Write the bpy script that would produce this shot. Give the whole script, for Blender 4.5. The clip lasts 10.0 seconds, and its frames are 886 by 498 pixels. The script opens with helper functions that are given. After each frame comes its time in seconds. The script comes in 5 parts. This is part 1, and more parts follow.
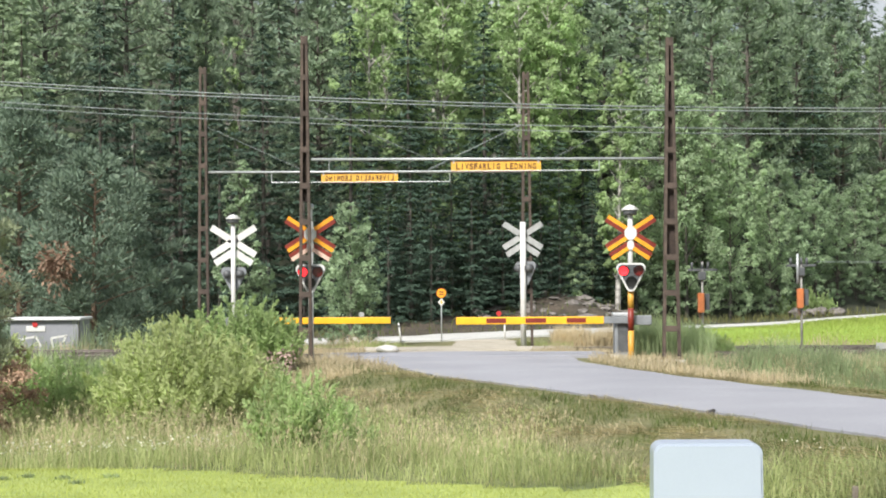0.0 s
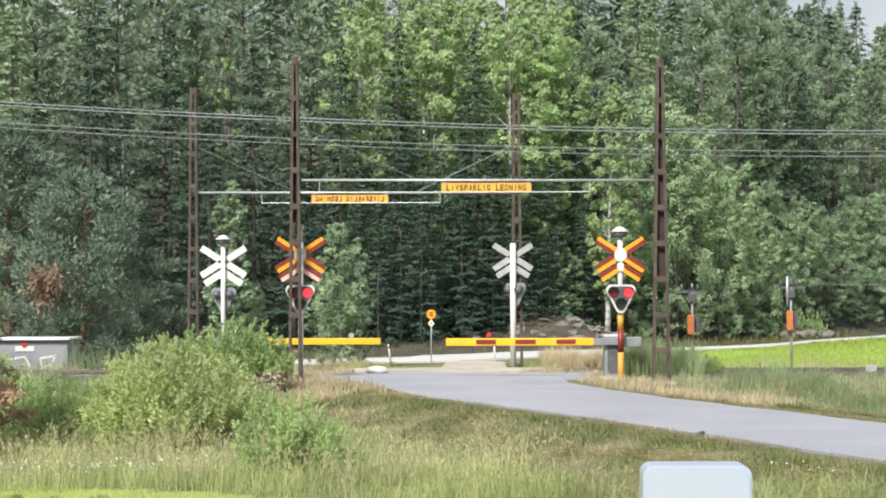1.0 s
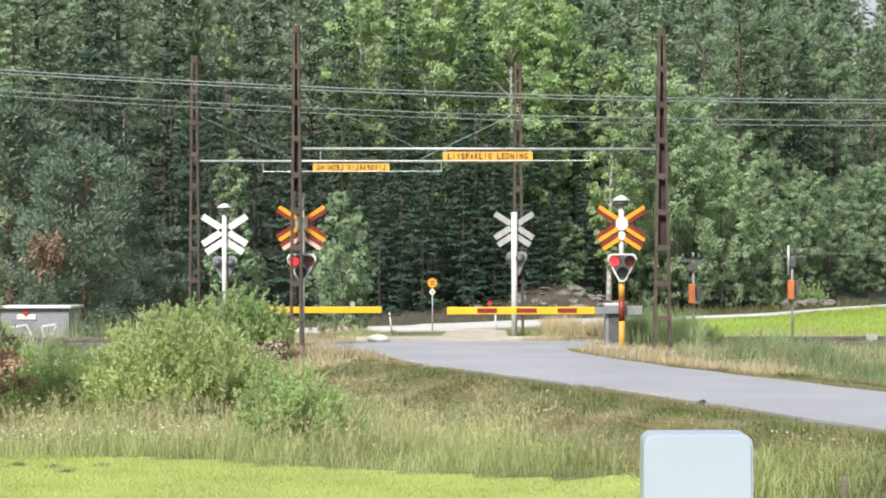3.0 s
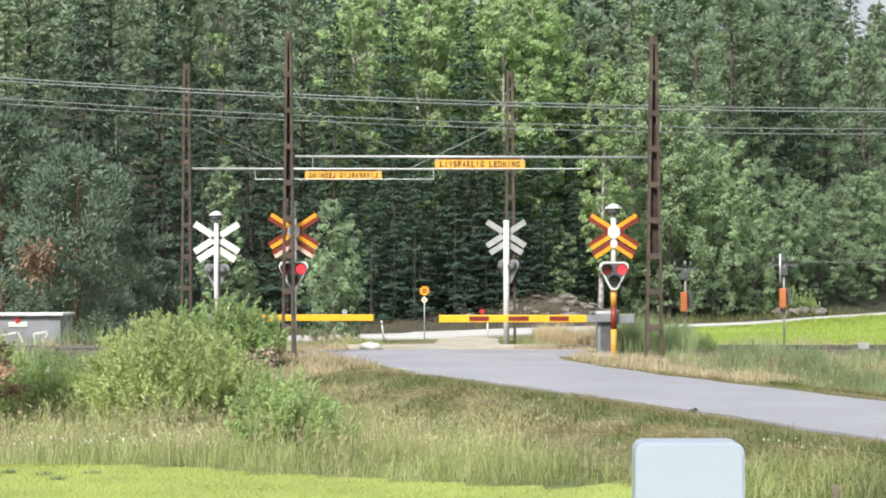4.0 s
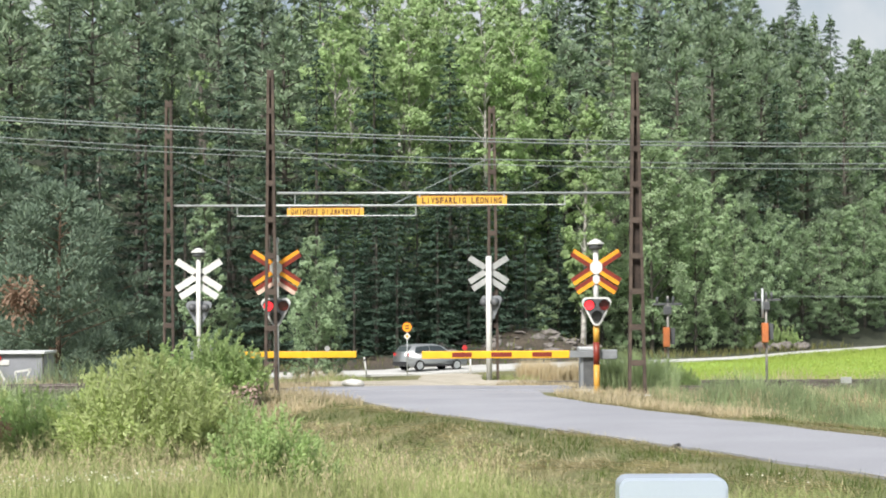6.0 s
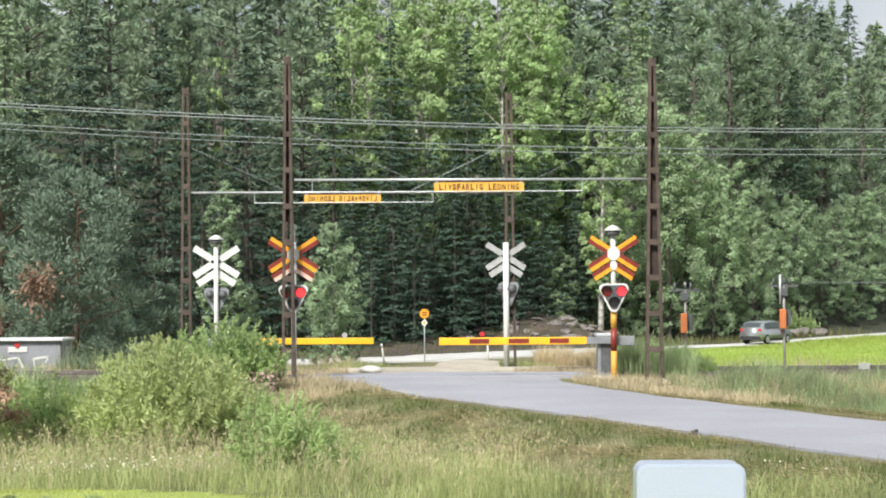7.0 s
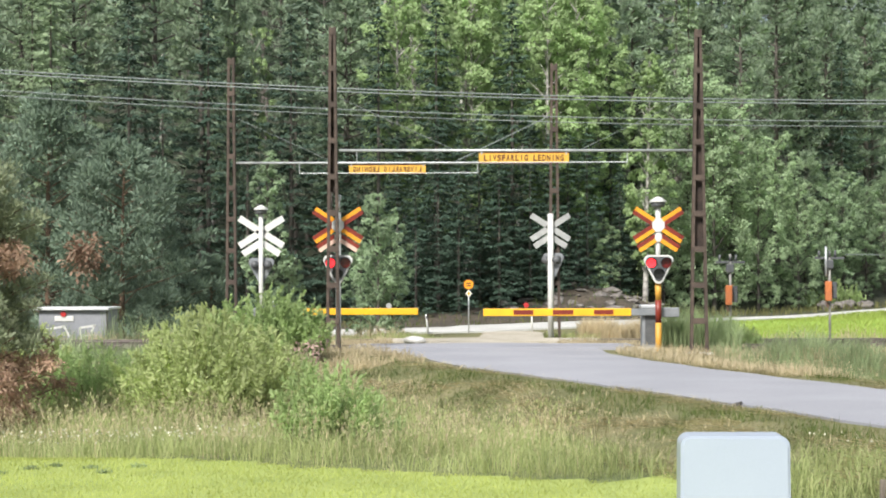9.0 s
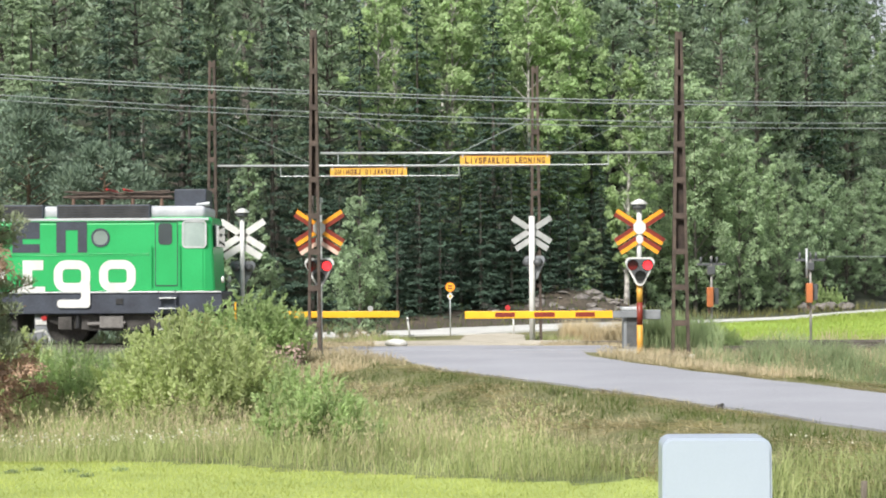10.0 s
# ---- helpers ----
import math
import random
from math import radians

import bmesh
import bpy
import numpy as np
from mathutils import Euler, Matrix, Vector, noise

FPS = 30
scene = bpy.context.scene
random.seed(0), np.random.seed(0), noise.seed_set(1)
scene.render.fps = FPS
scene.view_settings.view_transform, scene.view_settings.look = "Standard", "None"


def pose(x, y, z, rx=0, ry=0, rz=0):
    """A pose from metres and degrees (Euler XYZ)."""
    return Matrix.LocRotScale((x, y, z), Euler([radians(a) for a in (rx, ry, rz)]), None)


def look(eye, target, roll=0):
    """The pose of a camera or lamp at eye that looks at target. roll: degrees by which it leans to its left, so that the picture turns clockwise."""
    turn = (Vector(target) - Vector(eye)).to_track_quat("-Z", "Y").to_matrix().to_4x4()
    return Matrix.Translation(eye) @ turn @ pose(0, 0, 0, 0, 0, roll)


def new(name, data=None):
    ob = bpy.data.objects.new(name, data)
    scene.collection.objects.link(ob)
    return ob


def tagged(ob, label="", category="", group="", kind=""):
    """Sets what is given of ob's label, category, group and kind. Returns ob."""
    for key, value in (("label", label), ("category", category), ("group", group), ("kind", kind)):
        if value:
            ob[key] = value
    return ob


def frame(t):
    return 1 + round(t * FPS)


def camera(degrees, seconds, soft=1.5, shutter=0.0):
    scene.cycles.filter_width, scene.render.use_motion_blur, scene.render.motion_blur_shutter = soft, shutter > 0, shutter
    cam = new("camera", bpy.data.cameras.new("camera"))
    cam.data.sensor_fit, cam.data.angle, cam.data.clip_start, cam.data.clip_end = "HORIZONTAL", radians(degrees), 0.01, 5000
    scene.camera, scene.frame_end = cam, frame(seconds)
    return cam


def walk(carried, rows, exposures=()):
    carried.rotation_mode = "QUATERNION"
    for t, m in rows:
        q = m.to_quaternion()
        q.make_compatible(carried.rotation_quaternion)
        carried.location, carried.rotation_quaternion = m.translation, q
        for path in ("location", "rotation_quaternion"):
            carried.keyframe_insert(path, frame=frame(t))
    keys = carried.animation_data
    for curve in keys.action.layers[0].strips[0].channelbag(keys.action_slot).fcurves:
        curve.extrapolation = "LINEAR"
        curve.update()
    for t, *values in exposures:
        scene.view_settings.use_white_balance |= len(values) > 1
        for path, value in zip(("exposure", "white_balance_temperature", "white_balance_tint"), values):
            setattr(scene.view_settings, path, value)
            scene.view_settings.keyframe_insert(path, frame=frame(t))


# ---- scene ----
cam = camera(25.255, 10.0, soft=1.9)

# The camera is held by hand on one spot: seconds, turn to the right, tilt up, lean to the left (degrees).
EYE = (0.0, 0.0, 2.1)
TURNS = (
    (0.0, 0.0026, 0.8647, -0.3607), (0.5, 0.2291, 1.2334, -0.2266), (1.0, 0.2934, 1.4756, -0.1845),
    (1.5, 0.2742, 1.4713, -0.1756), (2.0, 0.2430, 1.3077, -0.1981), (2.5, 0.1791, 0.9122, -0.2107),
    (2.7, 0.2110, 0.7480, -0.1750), (3.25, 0.2750, 0.5100, -0.1000), (3.8, 0.3730, 0.6420, -0.0500),
    (4.0, 0.4849, 0.7977, -0.0462), (4.5, 0.6341, 1.2247, -0.0270), (5.0, 0.8353, 1.5945, -0.0895),
    (5.2, 0.9060, 1.7260, -0.1300), (5.75, 1.0200, 1.8680, -0.2700), (6.3, 0.9460, 1.7620, -0.3500),
    (6.5, 0.8537, 1.6795, -0.3607), (7.0, 0.4971, 1.4563, -0.3744), (7.5, 0.0406, 1.2246, -0.2773),
    (8.0, -0.4588, 0.9431, -0.1738), (8.5, -0.7528, 0.7197, -0.1570), (9.0, -0.7948, 0.6174, -0.1511),
    (9.5, -0.6563, 0.6249, -0.1813), (10.0, -0.2564, 0.6934, -0.2771),
)


def aim(turn, tilt, lean):
    a, b = radians(turn), radians(tilt)
    way = Vector((math.sin(a) * math.cos(b), math.cos(a) * math.cos(b), math.sin(b)))
    return look(EYE, Vector(EYE) + way * 50, lean)


walk(cam, [(t, aim(a, b, c)) for t, a, b, c in TURNS])

# ---- sky and sun ----
SUN_HEIGHT, SUN_TURN = 44, 206
world = bpy.data.worlds.new("sky")
scene.world = world
world.use_nodes = True
wn, wl = world.node_tree.nodes, world.node_tree.links
sky = wn.new("ShaderNodeTexSky")
sky.sky_type, sky.sun_disc = "NISHITA", False
sky.sun_elevation, sky.sun_rotation = radians(SUN_HEIGHT), radians(SUN_TURN)
sky.air_density, sky.dust_density = 1.0, 2.5
coord = wn.new("ShaderNodeTexCoord")
cloud = wn.new("ShaderNodeTexNoise")
cloud.inputs["Scale"].default_value, cloud.inputs["Detail"].default_value = 7.0, 6.0
wl.new(coord.outputs["Generated"], cloud.inputs["Vector"])
cramp = wn.new("ShaderNodeValToRGB")
cramp.color_ramp.elements[0].position, cramp.color_ramp.elements[1].position = 0.34, 0.56
wl.new(cloud.outputs["Fac"], cramp.inputs["Fac"])
cmix = wn.new("ShaderNodeMix")
cmix.data_type = "RGBA"
wl.new(cramp.outputs["Color"], cmix.inputs["Factor"])
wl.new(sky.outputs["Color"], cmix.inputs["A"])
cmix.inputs["B"].default_value = (6.6, 7.0, 7.4, 1)
bg = wn["Background"]
bg.inputs["Strength"].default_value = 0.066
wl.new(cmix.outputs["Result"], bg.inputs["Color"])

sun = new("sun", bpy.data.lights.new("sun", "SUN"))
sun.data.energy, sun.data.angle, sun.data.color = 4.0, radians(15), (1.0, 0.96, 0.91)
a, b = radians(SUN_TURN), radians(SUN_HEIGHT)
sun.matrix_basis = look((math.sin(a) * math.cos(b) * 50, math.cos(a) * math.cos(b) * 50, math.sin(b) * 50), (0, 0, 0))
scene.view_settings.exposure = 0.70

# ---- materials ----
def mat(name, color, dark=None, scale=3.0, fine=40.0, rough=0.7, metal=0.0, bump=0.15, grain=0.25, island=0.0, per_object=0.0, glow=0.0):
    """Two-scale mottled surface; island and per_object vary the brightness from piece to piece."""
    m = bpy.data.materials.new(name)
    m.use_nodes = True
    n, l = m.node_tree.nodes, m.node_tree.links
    p = n["Principled BSDF"]
    p.inputs["Roughness"].default_value, p.inputs["Metallic"].default_value = rough, metal
    dark = dark or tuple(c * 0.72 for c in color)
    tc = n.new("ShaderNodeTexCoord")
    n1, n2 = n.new("ShaderNodeTexNoise"), n.new("ShaderNodeTexNoise")
    n1.inputs["Scale"].default_value, n1.inputs["Detail"].default_value = scale, 5
    n2.inputs["Scale"].default_value, n2.inputs["Detail"].default_value = fine, 4
    for k in (n1, n2):
        l.new(tc.outputs["Object"], k.inputs["Vector"])
    r = n.new("ShaderNodeValToRGB")
    r.color_ramp.elements[0].position, r.color_ramp.elements[1].position = 0.35, 0.65
    r.color_ramp.elements[0].color, r.color_ramp.elements[1].color = (*dark, 1), (*color, 1)
    l.new(n1.outputs["Fac"], r.inputs["Fac"])
    hsv = n.new("ShaderNodeHueSaturation")
    l.new(r.outputs["Color"], hsv.inputs["Color"])
    last = n.new("ShaderNodeMapRange")
    last.inputs["From Min"].default_value, last.inputs["From Max"].default_value = 0.3, 0.7
    last.inputs["To Min"].default_value, last.inputs["To Max"].default_value = 1 - grain, 1 + grain
    l.new(n2.outputs["Fac"], last.inputs["Value"])
    value = last.outputs["Result"]
    for amount, node, out in ((island, "ShaderNodeNewGeometry", "Random Per Island"), (per_object, "ShaderNodeObjectInfo", "Random")):
        if amount:
            g = n.new(node)
            mr = n.new("ShaderNodeMapRange")
            mr.inputs["To Min"].default_value, mr.inputs["To Max"].default_value = 1 - amount, 1 + amount
            l.new(g.outputs[out], mr.inputs["Value"])
            mul = n.new("ShaderNodeMath")
            mul.operation = "MULTIPLY"
            l.new(value, mul.inputs[0]), l.new(mr.outputs["Result"], mul.inputs[1])
            value = mul.outputs["Value"]
    l.new(value, hsv.inputs["Value"])
    l.new(hsv.outputs["Color"], p.inputs["Base Color"])
    if bump:
        b = n.new("ShaderNodeBump")
        b.inputs["Strength"].default_value, b.inputs["Distance"].default_value = bump, 0.02
        l.new(n2.outputs["Fac"], b.inputs["Height"])
        l.new(b.outputs["Normal"], p.inputs["Normal"])
    if glow:
        p.inputs["Emission Color"].default_value, p.inputs["Emission Strength"].default_value = (*color, 1), glow
    return m


def leaf_mat(name, color, alt, through_light=0.35, island=0.35, per_object=0.12, rough=0.6):
    """Leaves and blades: colour from piece to piece, some light passing through."""
    m = bpy.data.materials.new(name)
    m.use_nodes = True
    n, l = m.node_tree.nodes, m.node_tree.links
    p, out = n["Principled BSDF"], n["Material Output"]
    p.inputs["Roughness"].default_value = rough
    p.inputs["Specular IOR Level"].default_value = 0.3
    g, o = n.new("ShaderNodeNewGeometry"), n.new("ShaderNodeObjectInfo")
    mix = n.new("ShaderNodeMix")
    mix.data_type = "RGBA"
    mix.inputs["A"].default_value, mix.inputs["B"].default_value = (*color, 1), (*alt, 1)
    mi = n.new("ShaderNodeMapRange")
    mi.inputs["To Min"].default_value, mi.inputs["To Max"].default_value = 0.15, 0.85
    l.new(g.outputs["Random Per Island"], mi.inputs["Value"])
    l.new(mi.outputs["Result"], mix.inputs["Factor"])
    hsv = n.new("ShaderNodeHueSaturation")
    l.new(mix.outputs["Result"], hsv.inputs["Color"])
    tc, nz = n.new("ShaderNodeTexCoord"), n.new("ShaderNodeTexNoise")
    nz.inputs["Scale"].default_value = 0.7
    l.new(tc.outputs["Object"], nz.inputs["Vector"])
    m1, m2 = n.new("ShaderNodeMapRange"), n.new("ShaderNodeMapRange")
    m1.inputs["From Min"].default_value, m1.inputs["From Max"].default_value = 0.3, 0.7
    m1.inputs["To Min"].default_value, m1.inputs["To Max"].default_value = 1 - island, 1 + island
    l.new(nz.outputs["Fac"], m1.inputs["Value"])
    m2.inputs["To Min"].default_value, m2.inputs["To Max"].default_value = 1 - per_object, 1 + per_object
    l.new(o.outputs["Random"], m2.inputs["Value"])
    mul = n.new("ShaderNodeMath")
    mul.operation = "MULTIPLY"
    l.new(m1.outputs["Result"], mul.inputs[0]), l.new(m2.outputs["Result"], mul.inputs[1])
    l.new(mul.outputs["Value"], hsv.inputs["Value"])
    l.new(hsv.outputs["Color"], p.inputs["Base Color"])
    t = n.new("ShaderNodeBsdfTranslucent")
    l.new(hsv.outputs["Color"], t.inputs["Color"])
    sh = n.new("ShaderNodeMixShader")
    sh.inputs["Fac"].default_value = through_light
    l.new(p.outputs["BSDF"], sh.inputs[1]), l.new(t.outputs["BSDF"], sh.inputs[2])
    l.new(sh.outputs["Shader"], out.inputs["Surface"])
    return m


M = {
    "lawn": mat("lawn_turf", (0.3, 0.36, 0.1), (0.24, 0.3, 0.08), 0.8, 30, 0.9),
    "meadow": mat("meadow_soil", (0.17, 0.19, 0.07), (0.1, 0.125, 0.045), 0.7, 12, 0.95, grain=0.4),
    "dry": mat("dry_verge", (0.18, 0.165, 0.08), (0.1, 0.11, 0.04), 0.9, 14, 0.95, grain=0.4),
    "field": mat("crop_field", (0.27, 0.4, 0.06), (0.22, 0.34, 0.05), 0.25, 6, 0.9, grain=0.18),
    # Floor darkened so sunny gaps look shaded: forest shade is put into the colour.
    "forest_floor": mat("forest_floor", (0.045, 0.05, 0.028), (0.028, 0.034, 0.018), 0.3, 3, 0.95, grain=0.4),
    "asphalt": mat("worn_asphalt", (0.3, 0.305, 0.335), (0.255, 0.26, 0.288), 0.35, 60, 0.85, grain=0.16, bump=0.3),
    "asphalt_far": mat("pale_asphalt", (0.52, 0.52, 0.5), (0.45, 0.45, 0.43), 0.3, 20, 0.85),
    "ballast": mat("ballast_stone", (0.22, 0.20, 0.18), (0.12, 0.11, 0.10), 3, 18, 0.95, grain=0.5, bump=0.8),
    "rail": mat("rail_steel", (0.21, 0.185, 0.165), (0.12, 0.10, 0.09), 4, 50, 0.5, 0.6),
    "sleeper": mat("concrete_sleeper", (0.2, 0.19, 0.18), None, 3, 40, 0.9),
    "rust": mat("rusty_steel", (0.105, 0.078, 0.062), (0.06, 0.045, 0.037), 5, 45, 0.8, 0.15, per_object=0.1),
    "rust_dark": mat("dark_rusted_plate", (0.06, 0.042, 0.034), (0.032, 0.024, 0.02), 4, 40, 0.85, 0.1),
    "galv": mat("galvanised_steel", (0.55, 0.57, 0.58), (0.42, 0.44, 0.45), 4, 60, 0.45, 0.5, grain=0.1),
    "wire": mat("weathered_wire", (0.27, 0.3, 0.3), (0.18, 0.21, 0.21), 2, 30, 0.6, 0.3),
    "white": mat("white_enamel", (0.66, 0.66, 0.64), (0.56, 0.56, 0.54), 3, 50, 0.4, grain=0.06, bump=0.03),
    "sign_back": mat("grey_sign_back", (0.42, 0.43, 0.42), (0.33, 0.34, 0.33), 4, 40, 0.5, 0.2, grain=0.1),
    "amber": mat("amber_sign_film", (0.86, 0.36, 0.02), (0.74, 0.29, 0.02), 4, 40, 0.4, grain=0.08, bump=0.02),
    "red": mat("red_sign_film", (0.22, 0.028, 0.014), (0.16, 0.02, 0.012), 4, 40, 0.45, grain=0.1, bump=0.02),
    "yellow": mat("yellow_paint", (0.86, 0.47, 0.02), (0.76, 0.40, 0.02), 3, 40, 0.4, grain=0.06, bump=0.02),
    "ochre": mat("ochre_post_paint", (0.62, 0.33, 0.05), (0.52, 0.27, 0.04), 3, 40, 0.5, grain=0.1, bump=0.03),
    "sign_yellow": mat("sign_yellow", (0.68, 0.4, 0.05), (0.56, 0.32, 0.05), 3, 40, 0.5, grain=0.1, bump=0.02),
    "black": mat("black_paint", (0.025, 0.025, 0.027), None, 4, 50, 0.5, grain=0.15),
    "signal_grey": mat("signal_housing", (0.10, 0.105, 0.11), (0.07, 0.075, 0.08), 4, 40, 0.5),
    "lens": mat("unlit_red_lens", (0.16, 0.015, 0.012), (0.10, 0.01, 0.01), 20, 80, 0.15, bump=0.0),
    "lens_dark": mat("unlit_dark_lens", (0.03, 0.03, 0.03), None, 20, 80, 0.15, bump=0.0),
    "lit": mat("lit_red_lens", (1.0, 0.035, 0.045), (0.9, 0.03, 0.04), 20, 80, 0.2, bump=0.0, glow=1.15),
    "drive_grey": mat("drive_cabinet_paint", (0.26, 0.275, 0.29), (0.2, 0.215, 0.23), 3, 40, 0.5, 0.2, grain=0.1),
    "pole_dark": mat("dull_pole_steel", (0.34, 0.33, 0.3), (0.22, 0.215, 0.2), 3, 40, 0.7, 0.2),
    # Bank soil is darkened: shade of the trees above is put into its colour.
    "bank": mat("shaded_bank_earth", (0.085, 0.068, 0.05), (0.045, 0.04, 0.03), 0.7, 5, 0.95, grain=0.45, bump=0.6),
    "sand": mat("sandy_gravel", (0.44, 0.40, 0.33), (0.33, 0.30, 0.24), 0.8, 20, 0.95, grain=0.3, bump=0.5),
    "face_grey": mat("faded_signal_face", (0.27, 0.27, 0.275), (0.2, 0.2, 0.205), 5, 40, 0.6),
    "faded": mat("faded_sign_film", (0.74, 0.52, 0.42), (0.66, 0.44, 0.35), 4, 40, 0.5, grain=0.1, bump=0.02),
    "wood": mat("grey_stake_wood", (0.20, 0.17, 0.14), (0.12, 0.10, 0.08), 6, 40, 0.9),
    "letter": mat("dark_letter_paint", (0.11, 0.03, 0.015), None, 4, 40, 0.5, grain=0.1),
    "orange_box": mat("orange_plastic", (0.5, 0.16, 0.05), (0.38, 0.13, 0.05), 3, 40, 0.5),
    "brown_box": mat("brown_metal", (0.16, 0.10, 0.07), None, 3, 40, 0.6),
    "hut_wall": mat("grey_painted_wall", (0.26, 0.27, 0.295), (0.2, 0.21, 0.23), 1.2, 25, 0.7, grain=0.1),
    "hut_roof": mat("pale_roof_sheet", (0.72, 0.73, 0.74), (0.6, 0.61, 0.62), 2, 30, 0.5),
    "cabinet": mat("white_powder_coat", (0.37, 0.42, 0.51), (0.355, 0.405, 0.495), 1.2, 70, 0.35, grain=0.02, bump=0.02),
    "rock": mat("grey_rock", (0.23, 0.21, 0.195), (0.12, 0.11, 0.1), 1.5, 12, 0.9, grain=0.35, bump=0.6, per_object=0.2),
    "concrete": mat("pale_concrete", (0.66, 0.65, 0.62), (0.5, 0.49, 0.46), 3, 30, 0.85),
    "green_paint": mat("green_loco_paint", (0.025, 0.38, 0.115), (0.02, 0.33, 0.095), 0.8, 30, 0.35, grain=0.06, bump=0.02),
    "loco_dark": mat("dark_frame_paint", (0.045, 0.055, 0.075), (0.03, 0.035, 0.05), 1.5, 25, 0.6, grain=0.2),
    "loco_grey": mat("bogie_grime", (0.07, 0.065, 0.06), (0.035, 0.033, 0.03), 3, 25, 0.85, grain=0.3),
    "loco_roof": mat("pale_roof_paint", (0.5, 0.52, 0.55), (0.4, 0.42, 0.45), 1.5, 25, 0.45, grain=0.08, bump=0.03),
    "plow_red": mat("red_plough_paint", (0.55, 0.03, 0.03), None, 2, 30, 0.5),
    "glass": mat("dark_window_glass", (0.06, 0.075, 0.08), (0.045, 0.055, 0.06), 1, 10, 0.05, bump=0.0, grain=0.02),
    # Pale base colour stands for the reflection in the cab's side window.
    "cab_glass": mat("cab_window_glass", (0.35, 0.42, 0.40), (0.25, 0.32, 0.30), 1.5, 10, 0.08, bump=0.0, grain=0.02),
    "port_glass": mat("port_window_glass", (0.2, 0.25, 0.23), (0.14, 0.19, 0.17), 1.5, 10, 0.08, bump=0.0, grain=0.02),
    "car_paint": mat("silver_car_paint", (0.36, 0.38, 0.39), (0.33, 0.35, 0.36), 1, 60, 0.3, 0.6, grain=0.03, bump=0.0),
    "tyre": mat("tyre_rubber", (0.02, 0.02, 0.02), None, 5, 40, 0.9),
    "bark_grey": mat("grey_bark", (0.13, 0.115, 0.1), (0.065, 0.058, 0.05), 3, 20, 0.95, grain=0.4, bump=0.6),
    "bark_pine": mat("pine_bark", (0.19, 0.125, 0.085), (0.1, 0.07, 0.05), 3, 20, 0.95, grain=0.4, bump=0.6),
    "bark_birch": mat("birch_bark", (0.52, 0.50, 0.46), (0.16, 0.15, 0.14), 2.5, 14, 0.9, grain=0.3),
    # Forest leaf colours have extra blue mixed in for the haze of distance.
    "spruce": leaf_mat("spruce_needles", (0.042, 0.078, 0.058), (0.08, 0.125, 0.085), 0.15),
    # Two paler spruce tones: sunlight on the canopy is put into the needle colour.
    "spruce_sunlit": leaf_mat("sunlit_spruce_needles", (0.21, 0.29, 0.17), (0.31, 0.39, 0.24), 0.4),
    "slope_spruce": leaf_mat("lit_slope_spruce_needles", (0.12, 0.175, 0.125), (0.2, 0.265, 0.185), 0.3),
    "pine": leaf_mat("pine_needles", (0.1, 0.152, 0.112), (0.22, 0.29, 0.205), 0.2),
    "dull_pine": leaf_mat("dull_pine_needles", (0.21, 0.25, 0.15), (0.32, 0.36, 0.23), 0.25),
    "forest_pine": leaf_mat("forest_pine_needles", (0.19, 0.265, 0.18), (0.3, 0.375, 0.25), 0.4),
    "birch": leaf_mat("birch_leaves", (0.28, 0.4, 0.18), (0.42, 0.53, 0.28), 0.45),
    "aspen": leaf_mat("aspen_leaves", (0.24, 0.34, 0.2), (0.36, 0.46, 0.29), 0.4),
    "alder": leaf_mat("alder_leaves", (0.26, 0.37, 0.21), (0.43, 0.53, 0.33), 0.38),
    "dead": leaf_mat("dead_needles", (0.28, 0.175, 0.12), (0.39, 0.27, 0.195), 0.2),
    "willow": leaf_mat("willow_leaves", (0.46, 0.56, 0.22), (0.62, 0.68, 0.36), 0.5, island=0.25),
    "shrub": leaf_mat("shrub_leaves", (0.33, 0.46, 0.18), (0.47, 0.58, 0.28), 0.45, island=0.25),
    "lawn_blade": leaf_mat("lawn_grass", (0.36, 0.42, 0.11), (0.46, 0.5, 0.16), 0.4, island=0.18),
    "tall_blade": leaf_mat("meadow_grass", (0.26, 0.33, 0.115), (0.46, 0.48, 0.24), 0.4, island=0.3),
    "short_blade": leaf_mat("mown_grass", (0.1, 0.13, 0.04), (0.22, 0.2, 0.085), 0.3, island=0.4),
    "dry_blade": leaf_mat("dry_grass", (0.46, 0.39, 0.24), (0.62, 0.53, 0.37), 0.35, island=0.25),
    "hay_blade": leaf_mat("cut_hay", (0.45, 0.39, 0.22), (0.6, 0.52, 0.34), 0.3, island=0.25),
    "deep_blade": leaf_mat("deep_green_grass", (0.07, 0.11, 0.025), (0.13, 0.175, 0.045), 0.3, island=0.3),
    "crop_blade": leaf_mat("crop_blades", (0.27, 0.35, 0.075), (0.33, 0.4, 0.1), 0.3, island=0.12),
    "reed": leaf_mat("reed_blades", (0.24, 0.32, 0.16), (0.38, 0.45, 0.25), 0.4),
    "flower_pink": leaf_mat("pink_flowers", (0.36, 0.24, 0.22), (0.42, 0.31, 0.27), 0.3),
    "flower_white": leaf_mat("white_flowers", (0.75, 0.74, 0.66), (0.8, 0.78, 0.6), 0.3),
    "stem": mat("green_stem", (0.22, 0.24, 0.09), (0.15, 0.17, 0.06), 3, 20, 0.9),
}


# ---- building helpers ----
def obj_from(name, verts, faces, material, parent=None):
    me = bpy.data.meshes.new(name)
    me.from_pydata(verts, [], faces)
    me.materials.append(material)
    ob = new(name, me)
    if parent:
        ob.parent = parent
    return ob


